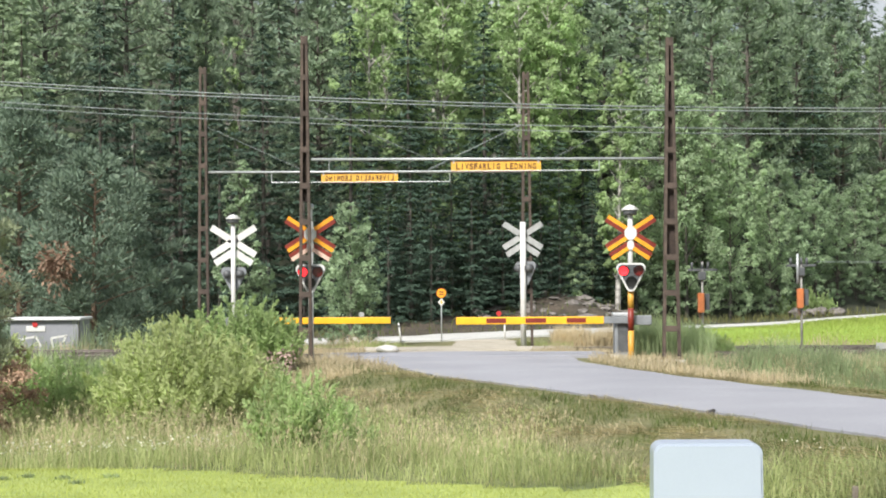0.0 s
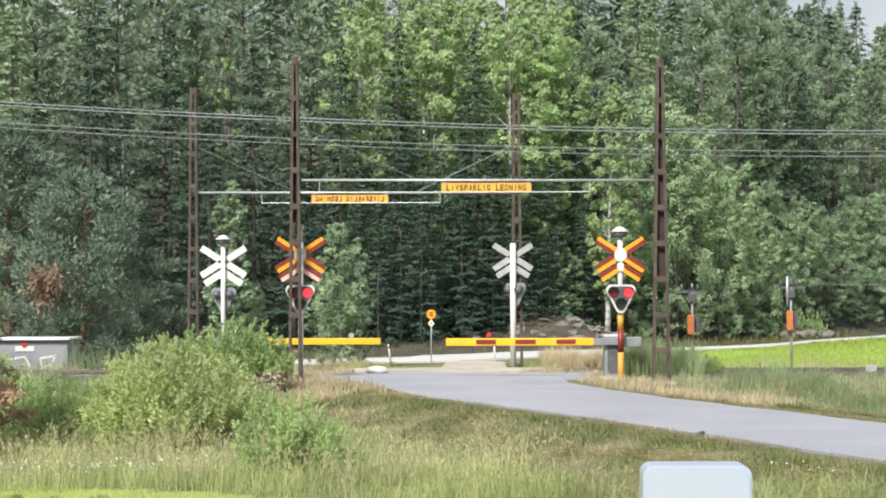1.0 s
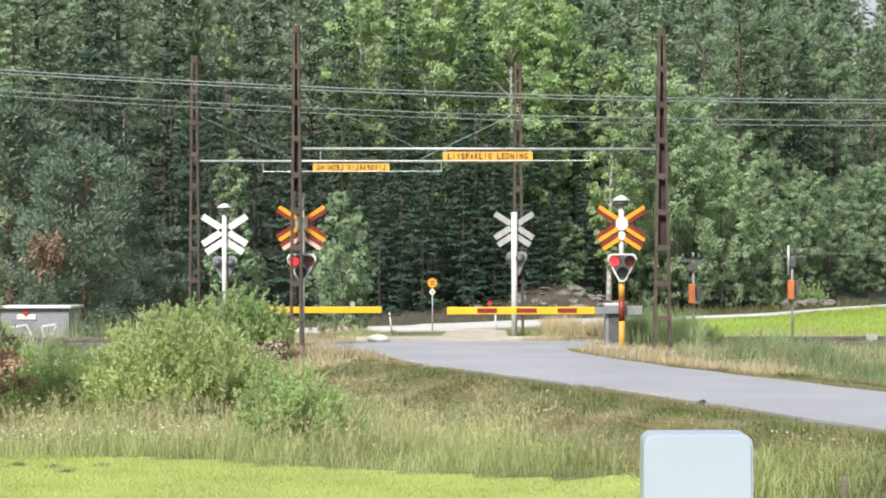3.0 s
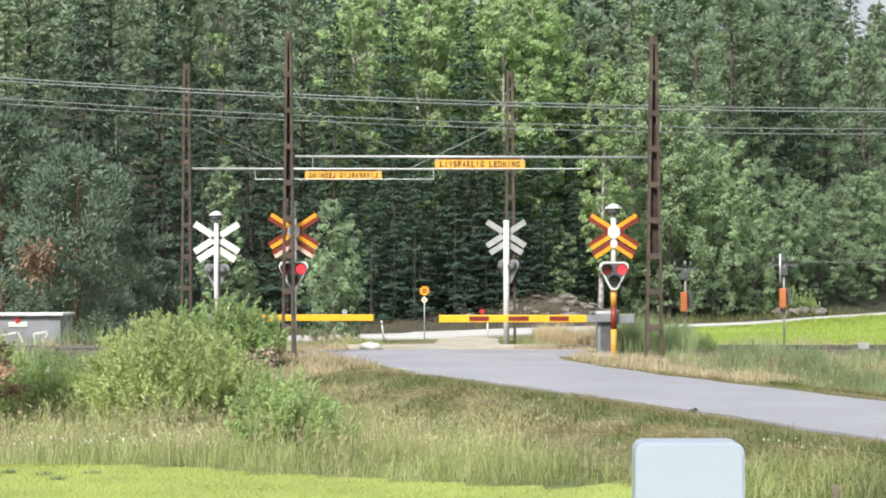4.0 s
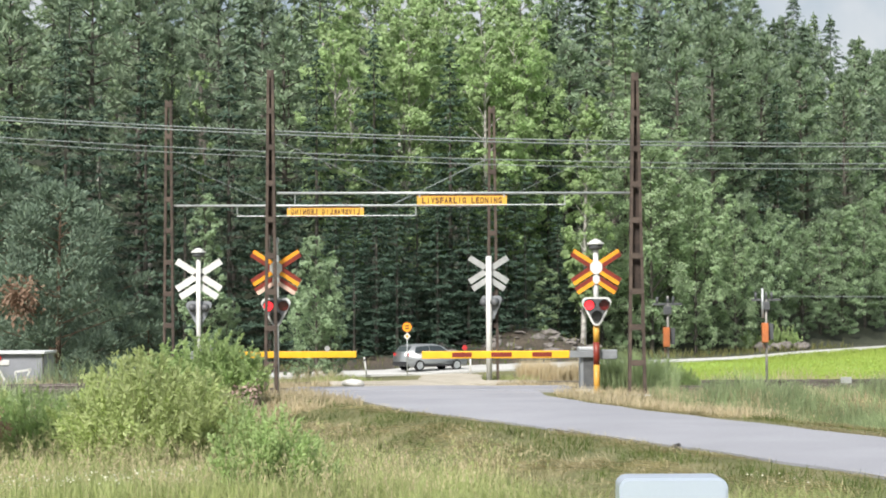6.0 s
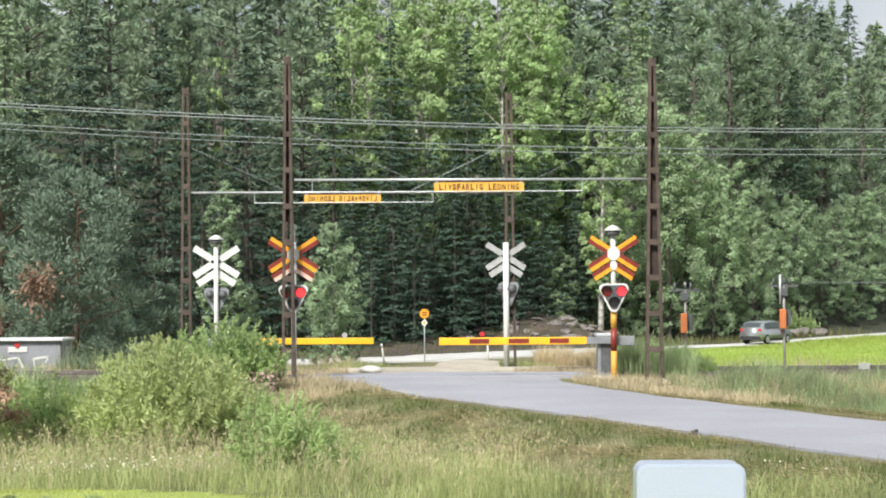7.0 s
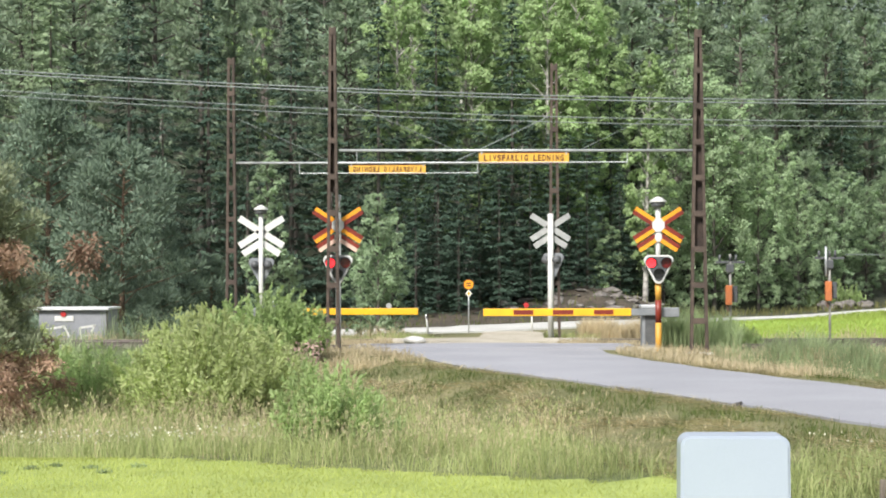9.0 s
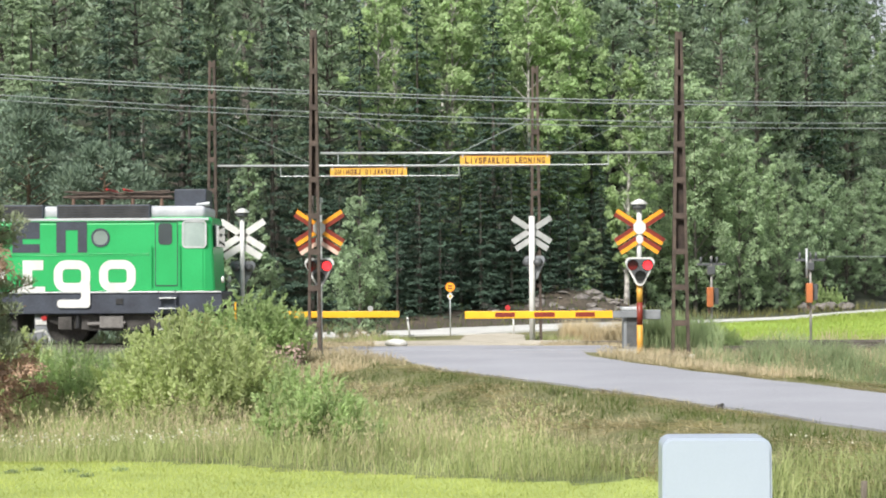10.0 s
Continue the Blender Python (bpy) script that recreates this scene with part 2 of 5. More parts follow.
def quads(name, v4, material, parent=None, ob=True):
    """One mesh of loose four-cornered pieces from an array of n x 4 x 3."""
    n = len(v4)
    me = bpy.data.meshes.new(name)
    me.vertices.add(n * 4), me.loops.add(n * 4), me.polygons.add(n)
    me.vertices.foreach_set("co", np.asarray(v4, dtype=np.float32).reshape(-1))
    me.loops.foreach_set("vertex_index", np.arange(n * 4, dtype=np.int32))
    me.polygons.foreach_set("loop_start", np.arange(0, n * 4, 4, dtype=np.int32))
    me.update(calc_edges=True)
    me.materials.append(material)
    if not ob:
        return me
    o = new(name, me)
    if parent:
        o.parent = parent
    return o


def part(name, bm, material, parent=None, label="", smooth=False):
    me = bpy.data.meshes.new(name)
    for f in bm.faces:
        f.smooth = smooth
    bm.to_mesh(me)
    bm.free()
    for k in (material if isinstance(material, (list, tuple)) else [material]):
        me.materials.append(k)
    ob = new(name, me)
    if parent:
        ob.parent = parent
    return tagged(ob, label)


def box(x0, x1, y0, y1, z0, z1, bevel=0.0, bm=None, seg=2):
    bm2 = bmesh.new()
    bmesh.ops.create_cube(bm2, size=1)
    for v in bm2.verts:
        v.co = Vector(((x0 + x1) / 2 + v.co.x * (x1 - x0), (y0 + y1) / 2 + v.co.y * (y1 - y0), (z0 + z1) / 2 + v.co.z * (z1 - z0)))
    if bevel:
        bmesh.ops.bevel(bm2, geom=list(bm2.edges), offset=bevel, segments=seg, affect="EDGES", profile=0.5)
    return merge(bm, bm2)


def merge(bm, other, m=None):
    if m is not None:
        other.transform(m)
    if bm is None:
        return other
    me = bpy.data.meshes.new("tmp")
    other.to_mesh(me)
    other.free()
    bm.from_mesh(me)
    bpy.data.meshes.remove(me)
    return bm


def rod(a, b, r0, r1=None, seg=10, bm=None):
    a, b = Vector(a), Vector(b)
    bm2 = bmesh.new()
    bmesh.ops.create_cone(bm2, cap_ends=True, segments=seg, radius1=r0, radius2=r0 if r1 is None else r1, depth=(b - a).length)
    turn = (b - a).to_track_quat("Z", "Y").to_matrix().to_4x4()
    return merge(bm, bm2, Matrix.Translation((a + b) / 2) @ turn)


def disc(c, r, thick, seg=24, bm=None, bevel=0.0):
    """A round plate whose faces look along y."""
    bm2 = bmesh.new()
    bmesh.ops.create_cone(bm2, cap_ends=True, segments=seg, radius1=r, radius2=r, depth=thick)
    if bevel:
        bmesh.ops.bevel(bm2, geom=[e for e in bm2.edges if len(e.link_faces) == 2 and abs(e.calc_face_angle(0)) > 1], offset=bevel, segments=2, affect="EDGES")
    return merge(bm, bm2, Matrix.Translation(c) @ pose(0, 0, 0, 90))


def plate(outline, y0, y1, bm=None, bevel=0.0):
    """A flat outline in x and z, given thickness along y."""
    bm2 = bmesh.new()
    vs = [bm2.verts.new((x, y0, z)) for x, z in outline]
    f = bm2.faces.new(vs)
    ext = bmesh.ops.extrude_face_region(bm2, geom=[f])
    for v in ext["geom"]:
        if isinstance(v, bmesh.types.BMVert):
            v.co.y = y1
    bmesh.ops.recalc_face_normals(bm2, faces=bm2.faces)
    if bevel:
        bmesh.ops.bevel(bm2, geom=[e for e in bm2.edges if e.calc_face_angle(0) > 0.3], offset=bevel, segments=2, affect="EDGES")
    return merge(bm, bm2)


def rounded(corners, r, seg=5):
    """Outline with rounded corners."""
    out = []
    n = len(corners)
    for i in range(n):
        p, a, b = (Vector(corners[k % n]) for k in (i, i - 1, i + 1))
        u, v = (a - p).normalized(), (b - p).normalized()
        half = u.angle(v) / 2
        t = r / math.tan(half)
        c = p + (u + v).normalized() * (r / math.sin(half))
        s, e = p + u * t - c, p + v * t - c
        for k in range(seg + 1):
            d = s.lerp(e, k / seg)
            d = d.normalized() * r
            out.append(tuple(c + d))
    return out


def empty(name, m=None):
    ob = new(name)
    if m is not None:
        ob.matrix_basis = m
    return ob


def line(points, r, name, material, parent=None):
    """A wire or bar through points."""
    cu = bpy.data.curves.new(name, "CURVE")
    cu.dimensions, cu.bevel_depth, cu.bevel_resolution = "3D", r, 2
    sp = cu.splines.new("POLY")
    sp.points.add(len(points) - 1)
    for q, p in zip(sp.points, points):
        q.co = (*p, 1)
    cu.use_fill_caps = True
    tmp = bpy.data.objects.new(name, cu)
    me = bpy.data.meshes.new_from_object(tmp)
    bpy.data.objects.remove(tmp)
    me.materials.append(material)
    ob = new(name, me)
    if parent:
        ob.parent = parent
    return ob

# ---- the land ----
NEAR_ROAD = ((15.6, 5.0), (10.6, 18.0), (7.8, 26.3), (5.25, 34.5), (3.65, 39.5), (1.95, 45.0), (0.2, 55.0), (0.5, 62.0), (1.2, 72.0), (1.8, 95.0), (2.6, 119.0))
NEAR_ROAD_Z = (0.0, 0.0, 0.0, 0.0, 0.0, 0.0, 0.01, -0.02, -0.75, -1.45, -1.5)
MAIN_ROAD = ((-160.0, 92.0, -2.2), (-60.0, 106.0, -1.85), (-7.0, 118.0, -1.57), (1.25, 121.0, -1.42), (9.9, 125.5, -1.24), (24.1, 140.0, -1.2), (34.7, 155.0, -0.98), (70.0, 208.0, -0.6), (150.0, 330.0, 0.2))
TRACKS = (54.3, 58.7)
TRACK_DROP = -0.075


def smooth_line(pts, step=1.0):
    """Points along a soft curve through pts."""
    pts = [Vector(p) for p in pts]
    out = []
    for i in range(len(pts) - 1):
        p0, p1, p2, p3 = pts[max(i - 1, 0)], pts[i], pts[i + 1], pts[min(i + 2, len(pts) - 1)]
        n = max(2, int((p2 - p1).length / step))
        for k in range(n):
            t = k / n
            out.append(0.5 * ((2 * p1) + (p2 - p0) * t + (2 * p0 - 5 * p1 + 4 * p2 - p3) * t * t + (3 * p1 - p0 - 3 * p2 + p3) * t ** 3))
    return out + [pts[-1]]


NEAR_LINE = np.array([tuple(p) for p in smooth_line([(x, y, z) for (x, y), z in zip(NEAR_ROAD, NEAR_ROAD_Z)])])
MAIN_LINE = np.array([tuple(p) for p in smooth_line(MAIN_ROAD, 3.0)])


def away(x, y, path):
    """Distance from a path, and the height of the path there."""
    x, y = np.atleast_1d(x).astype(float), np.atleast_1d(y).astype(float)
    best, hz = np.full(x.shape, 1e9), np.zeros(x.shape)
    for a, b in zip(path[:-1], path[1:]):
        dx, dy = b[0] - a[0], b[1] - a[1]
        t = np.clip(((x - a[0]) * dx + (y - a[1]) * dy) / (dx * dx + dy * dy), 0, 1)
        d = np.hypot(x - a[0] - t * dx, y - a[1] - t * dy)
        k = d < best
        best[k], hz[k] = d[k], (a[2] + t * (b[2] - a[2]))[k]
    return best, hz


def step(e0, e1, v):
    t = np.clip((v - e0) / (e1 - e0), 0, 1)
    return t * t * (3 - 2 * t)


def land(x, y):
    x, y = np.atleast_1d(x).astype(float), np.atleast_1d(y).astype(float)
    wave = 0.05 * np.sin(x * 0.9 + y * 0.35) + 0.04 * np.sin(y * 0.7 - x * 0.4)
    front = -0.6 - 0.25 * step(28, 33, y) * (1 - step(46, 51, y)) + wave * step(27, 31, y)
    zb = np.interp(x, MAIN_LINE[:, 0], MAIN_LINE[:, 2]) - 0.1
    ym = np.interp(x, MAIN_LINE[:, 0], MAIN_LINE[:, 1])
    behind = zb + 0.12 * np.sin(x * 0.11) * np.sin(y * 0.09)
    z = front + (behind - front) * step(57, 66, y)
    bank = step(48.6, 51.4, y) * (1 - step(61.6, 65.0, y))
    z = z + (-0.16 - z) * bank
    d, hz = away(x, y, NEAR_LINE)
    k = 1 - step(2.9, 6.6, d)
    z = z + (hz - 0.05 - z) * k
    d2, hz2 = away(x, y, MAIN_LINE)
    k2 = 1 - step(4.6, 9.0, d2)
    z = z + (hz2 - 0.06 - z) * k2
    rise = np.clip(y - ym - 13, 0, None)
    slope = np.interp(x, (-60, 0, 40, 90), (0.27, 0.265, 0.285, 0.27))
    z = z + slope * np.minimum(rise, 170) * step(0, 12, rise)
    # a rocky bank beyond the main road
    z = z + 2.0 * np.exp(-((x - 8.6) / 5.0) ** 2 - ((y - 141.0) / 5.0) ** 2) + 0.9 * np.exp(-((x + 1.0) / 6.0) ** 2 - ((y - 136.0) / 4.5) ** 2)
    z = z + 0.25 * np.sin(x * 1.9) * np.sin(y * 1.3 + x) * np.exp(-((x - 5) / 9.0) ** 2 - ((y - 138.0) / 6.0) ** 2)
    return z


def zone(x, y):
    """0 lawn, 1 meadow, 2 dry verge, 3 crop, 4 forest floor, 5 ballast, 6 rocky bank."""
    d, _ = away(x, y, NEAR_LINE)
    ym = np.interp(x, MAIN_LINE[:, 0], MAIN_LINE[:, 1])
    out = np.ones(x.shape, dtype=int)
    out[y < 27.0 - 0.55 * (x + 1.8)] = 0
    out[(y < 24) & (x > 3)] = 1
    out[(d < 5.2) & (y > 24)] = 2
    out[(y > 49.5) & (y < 51.5)] = 2
    out[(y > 62) & (y < ym)] = 2
    out[(y > 66) & (y < ym - 2.8) & (x > 12 + 0.02 * y)] = 3
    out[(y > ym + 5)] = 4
    out[(x > -9) & (x < 15) & (y > ym + 4.6) & (y < ym + 17 + 2 * np.sin(x))] = 6
    out[(y > 51.6) & (y < 61.4) & ((d > 7.0) | (np.abs(y - 56.5) < 0.0))] = 5
    return out


def axis(*spans):
    out = []
    for a, b, s in spans:
        out += list(np.arange(a, b, s))
    return np.array(out + [spans[-1][1]])


def build_ground():
    xs = axis((-1500, -200, 100), (-200, -60, 14), (-60, -16, 2.0), (-16, 18, 0.5), (18, 60, 2.0), (60, 200, 14), (200, 1500, 100))
    ys = axis((-600, -40, 80), (-40, 16, 4), (16, 66, 0.5), (66, 170, 2.0), (170, 330, 8), (330, 1500, 117))
    gx, gy = np.meshgrid(xs, ys)
    z = land(gx.ravel(), gy.ravel())
    verts = np.c_[gx.ravel(), gy.ravel(), z]
    w, h = len(xs), len(ys)
    i = np.arange(w * h).reshape(h, w)
    faces = np.stack([i[:-1, :-1], i[:-1, 1:], i[1:, 1:], i[1:, :-1]], -1).reshape(-1, 4)
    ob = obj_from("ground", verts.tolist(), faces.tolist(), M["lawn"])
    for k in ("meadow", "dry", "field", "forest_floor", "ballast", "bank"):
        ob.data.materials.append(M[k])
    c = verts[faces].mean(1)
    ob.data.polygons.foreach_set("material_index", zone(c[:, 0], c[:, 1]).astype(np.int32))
    ob.data.polygons.foreach_set("use_smooth", np.ones(len(faces), dtype=bool))
    tagged(ob, "grassy ground with lawn, dry verges, crop field and forest hill", "ground", kind="structure")


def ribbon(name, path, widths, material, lift, label, category):
    """A road surface of some thickness along a path, with a soft crown."""
    n = len(path)
    verts, faces = [], []
    for i, p in enumerate(path):
        a, b = path[max(i - 1, 0)], path[min(i + 1, n - 1)]
        d = Vector((b[0] - a[0], b[1] - a[1]))
        s = Vector((d.y, -d.x)).normalized()
        w = widths(p)
        for k, (u, dz) in enumerate(((-1, -0.12), (-1, -0.01), (-0.5, 0.015), (0, 0.03), (0.5, 0.015), (1, -0.01), (1, -0.12))):
            ragged = (0.06 * math.sin(i * 1.7) + 0.05 * math.sin(i * 0.63 + 2)) * (abs(u) == 1)
            verts.append((p[0] + s.x * u * (w + ragged), p[1] + s.y * u * (w + ragged), p[2] + lift + dz))
    for i in range(n - 1):
        for k in range(6):
            a = i * 7 + k
            faces.append((a, a + 1, a + 8, a + 7))
    ob = obj_from(name, verts, faces, material)
    return tagged(ob, label, category, kind="structure")


def road_half(p):
    """Half the lane's width: it widens towards the crossing."""
    return 2.0 + 0.4 * min(1.0, max(0.0, (p[1] - 35.0) / 9.0)) + 0.75 * math.exp(-((p[1] - 55) / 4.5) ** 2)


build_ground()
ribbon("road", NEAR_LINE[NEAR_LINE[:, 1] < 56.2], road_half, M["asphalt"], 0.0,
       "pale worn asphalt lane over the railway", "road")
ribbon("road_beyond", NEAR_LINE[NEAR_LINE[:, 1] > 55.7], lambda p: 1.75, M["sand"], -0.01, "sandy gravel lane beyond the tracks", "road")
ribbon("main_road", MAIN_LINE, lambda p: 4.2 - 2.4 * min(1.0, max(0.0, (p[0] - 8.0) / 10.0)), M["asphalt_far"], 0.05, "pale grey main road along the forest edge", "road")


def build_track(y, name, near):
    """Rails, sleepers and stone bed of one track."""
    bed = bmesh.new()
    rows = [(-2.0, -0.2), (-1.5, -0.06), (1.5, -0.06), (2.0, -0.2)]
    prev = None
    for x in list(range(-320, -8, 8)) + [-8 + 2 * k for k in range(13)] + list(range(24, 160, 8)):
        cur = [bed.verts.new((x, y + o, z)) for o, z in rows]
        if prev:
            for k in range(3):
                bed.faces.new((prev[k], cur[k], cur[k + 1], prev[k + 1]))
        prev = cur
    ob = part(name, bed, M["ballast"])
    ob.location.z = TRACK_DROP
    tagged(ob, "double-track railway bed of dark ballast stones", "railway track", "railway tracks", "structure")
    for s in (-0.7175, 0.7175):
        bm = box(-320, 160, y + s - 0.07, y + s + 0.07, -0.055, -0.03)
        box(-320, 160, y + s - 0.012, y + s + 0.012, -0.03, 0.075, 0, bm)
        box(-320, 160, y + s - 0.036, y + s + 0.036, 0.075, 0.115, 0.008, bm)
        part("rail", bm, M["rail"], ob, "brown steel rail")
    me = None
    for k in range(120):
        x = -36 + 0.65 * k
        if me is None:
            s = part("sleeper", box(-0.13, 0.13, -1.25, 1.25, -0.16, -0.04, 0.02), M["sleeper"], ob)
            me = s.data
        else:
            s = new("sleeper", me)
            s.parent = ob
        s.location = (x, y, 0)
    # flush boards that carry the road over the track
    cx = 0.55 if near else 0.6
    half = 3.75 if near else 3.1
    me = None
    for k in range(13):
        o = -1.26 + 0.21 * k
        d = part("crossing_board", box(-half, half, -0.103, 0.103, -0.05, 0.119, 0.006), M["asphalt" if near else "sand"], ob) if me is None else new("crossing_board", me)
        me = d.data
        d.parent, d.location = ob, (cx + 0.16 * math.sin(k * 2.3), y + o, 0)


build_track(TRACKS[0], "track_near", True)
build_track(TRACKS[1], "track_far", False)

# ---- the crossing ----
def mast(x, y, height, base_w, top_w, name_label, web=0.0):
    """A riveted lattice mast: two channel legs drawn together upwards, joined by plates."""
    ob = empty("catenary_mast", pose(x, y, -0.2))
    h = height + 0.2
    for s in (-1, 1):
        bm = bmesh.new()
        for (dx, dy, wx, wy) in ((0, 0, 0.014, 0.19), (-s * 0.035, -0.095, 0.07, 0.014), (-s * 0.035, 0.095, 0.07, 0.014)):
            b = box(-wx / 2, wx / 2, -wy / 2, wy / 2, 0, h)
            for v in b.verts:
                k = v.co.z / h
                v.co.x += dx + s * (base_w * (1 - k) + top_w * k) / 2
                v.co.y += dy
            merge(bm, b)
        part("leg", bm, M["rust"], ob)
    if web:
        b = box(-0.5, 0.5, 0.06, 0.074, 0, 1)
        for v in b.verts:
            k = web + (1 - web) * v.co.z
            v.co.x *= base_w + (top_w - base_w) * k - 0.02
            v.co.z = h * k
        part("web_plate", b, M["rust_dark"], ob, "dark rusted web plate")
    n = int(h / 0.9)
    for i in range(1, n + 1):
        z = h * i / (n + 0.15)
        w = base_w + (top_w - base_w) * z / h
        for dy in (-0.108, 0.108):
            bm = box(-w / 2 - 0.005, w / 2 + 0.005, dy - 0.006, dy + 0.006, z - 0.075, z + 0.075, 0.003)
            part("batten_plate", bm, M["rust"], ob)
    part("footing", box(-base_w / 2 - 0.2, base_w / 2 + 0.2, -0.28, 0.28, -0.5, 0.12, 0.03), M["concrete"], ob, "concrete footing")
    return tagged(ob, name_label, "mast", "railway masts")


mast(-3.64, 52.3, 8.55, 0.36, 0.17, "tall rusty steel lattice mast beside the road", 0.5)
mast(6.03, 52.3, 8.45, 0.48, 0.17, "tall rusty steel lattice mast in dry grass", 0.33)
mast(-7.42, 61.3, 8.72, 0.36, 0.2, "tall rusty steel lattice mast beyond the tracks")
mast(2.60, 61.3, 8.50, 0.36, 0.2, "tall rusty steel lattice mast beyond the tracks")


def lettering(text, width, height, depth, material, parent, flip=False):
    """Capitals in an even row, each one a piece of its own."""
    slots = [(k, c) for k, c in enumerate(text) if c != " "]
    pitch = width / len(text)
    for k, c in slots:
        cu = bpy.data.curves.new("letter", "FONT")
        cu.body, cu.extrude, cu.offset = c, depth / 2, 0.035
        tmp = bpy.data.objects.new("letter", cu)
        me = bpy.data.meshes.new_from_object(tmp)
        bpy.data.objects.remove(tmp)
        xs, zs = [v.co.x for v in me.vertices], [v.co.y for v in me.vertices]
        w, h = max(xs) - min(xs), max(zs) - min(zs)
        cx, cz = (max(xs) + min(xs)) / 2, (max(zs) + min(zs)) / 2
        wide = pitch * (0.2 if c == "I" else 0.78)
        at = (k + 0.5) * pitch - width / 2
        for v in me.vertices:
            q = v.co.copy()
            v.co = Vector((((q.x - cx) * wide / w + at) * (-1 if flip else 1), q.z, (q.y - cz) * height / h))
        me.materials.append(material)
        ob = new("letter", me)
        ob.parent = parent


def height_gauge(x0, x1, y, z, sx, hx0, hx1, far, label):
    """A bar across the road between two masts, with stays and a hanging warning sign."""
    ob = empty("warning_gantry", pose(0, y, 0))
    part("crossbar", rod((x0, 0, z), (x1, 0, z - 0.03), 0.035, None, 10), M["galv"], ob, "galvanised tube", True)
    zb = z - 0.33
    part("lower_rail", rod((hx0, 0, zb), (hx1, 0, zb), 0.014, None, 8), M["galv"], ob)
    for hx in (hx0, hx1):
        part("hanger", rod((hx, 0, zb - 0.014), (hx, 0, z), 0.012, None, 8), M["galv"], ob)
    part("stay_wire", rod((x0, 0, z + 1.4), (x0 + 3.0, 0, z + 0.03), 0.008, None, 6), M["wire"], ob)
    part("stay_wire", rod((x1, 0, z + 1.42), (x1 - 2.9, 0, z + 0.03), 0.014 if far else 0.006, None, 6), M["wire"], ob)
    tagged(ob, label, "gantry", "road gantries")
    sign = empty("warning_sign", pose(sx, y, zb + 0.12))
    part("plate", box(-1.19, 1.19, -0.005, 0.005, -0.14, 0.14, 0.002), M["sign_yellow"], sign)
    for e in (-1.12, 1.12):
        part("clip", box(e - 0.02, e + 0.02, -0.016, 0.016, 0.08, 0.24, 0.004), M["galv"], sign)
    for zz in (-0.132, 0.132):
        part("border", box(-1.185, 1.185, -0.009, 0.009, zz - 0.008, zz + 0.008), M["red"], sign)
    lettering("LIVSFARLIG LEDNING", 2.14, 0.165, 0.018, M["letter"], sign, far)
    tagged(sign, "yellow warning sign with dark red capitals" + (", seen from its back" if far else ""), "sign", "warning signs")


height_gauge(-3.47, 5.88, 52.3, 5.28, 1.42, -3.0, 4.15, False, "galvanised bar hung across the road before the tracks")
height_gauge(-7.28, 2.45, 61.3, 5.45, -2.57, -5.3, 0.23, True, "galvanised bar hung across the road beyond the tracks")


def cross_arms(ob, front, faded=False):
    """The two slanted arms and the chevron under them, with the boards in strips."""
    def strip(a, b, w, off, material, name, y):
        a, b = Vector(a), Vector(b)
        d = (b - a).normalized()
        nrm = Vector((-d.y, d.x)) if d.x > 0 else Vector((d.y, -d.x))
        a, b = a + nrm * off, b + nrm * off
        h = nrm * w / 2
        part(name, plate([tuple(a - h), tuple(b - h), tuple(b + h), tuple(a + h)], y - 0.008, y + 0.008, bevel=0.002), material, ob)

    for s in (-1, 1):
        for zdir, z0, reach in ((1, 0.0, 0.74), (-1, 0.0, 0.74), (-1, -0.30, 0.62)):
            a = (s * 0.04, z0 + zdir * 0.02)
            b = (s * reach * 0.853, z0 + zdir * reach * 0.54)
            if not front:
                strip(a, b, 0.19, 0, M["sign_back"] if ob.get("aged") else M["white"], "arm", 0)
                continue
            strip(a, b, 0.105, 0.055 * zdir, M["faded" if faded and z0 < 0 else "amber"], "faded_strip" if faded and z0 < 0 else "amber_strip", 0)
            strip(a, b, 0.105, -0.055 * zdir, M["red"], "red_strip", -0.003)


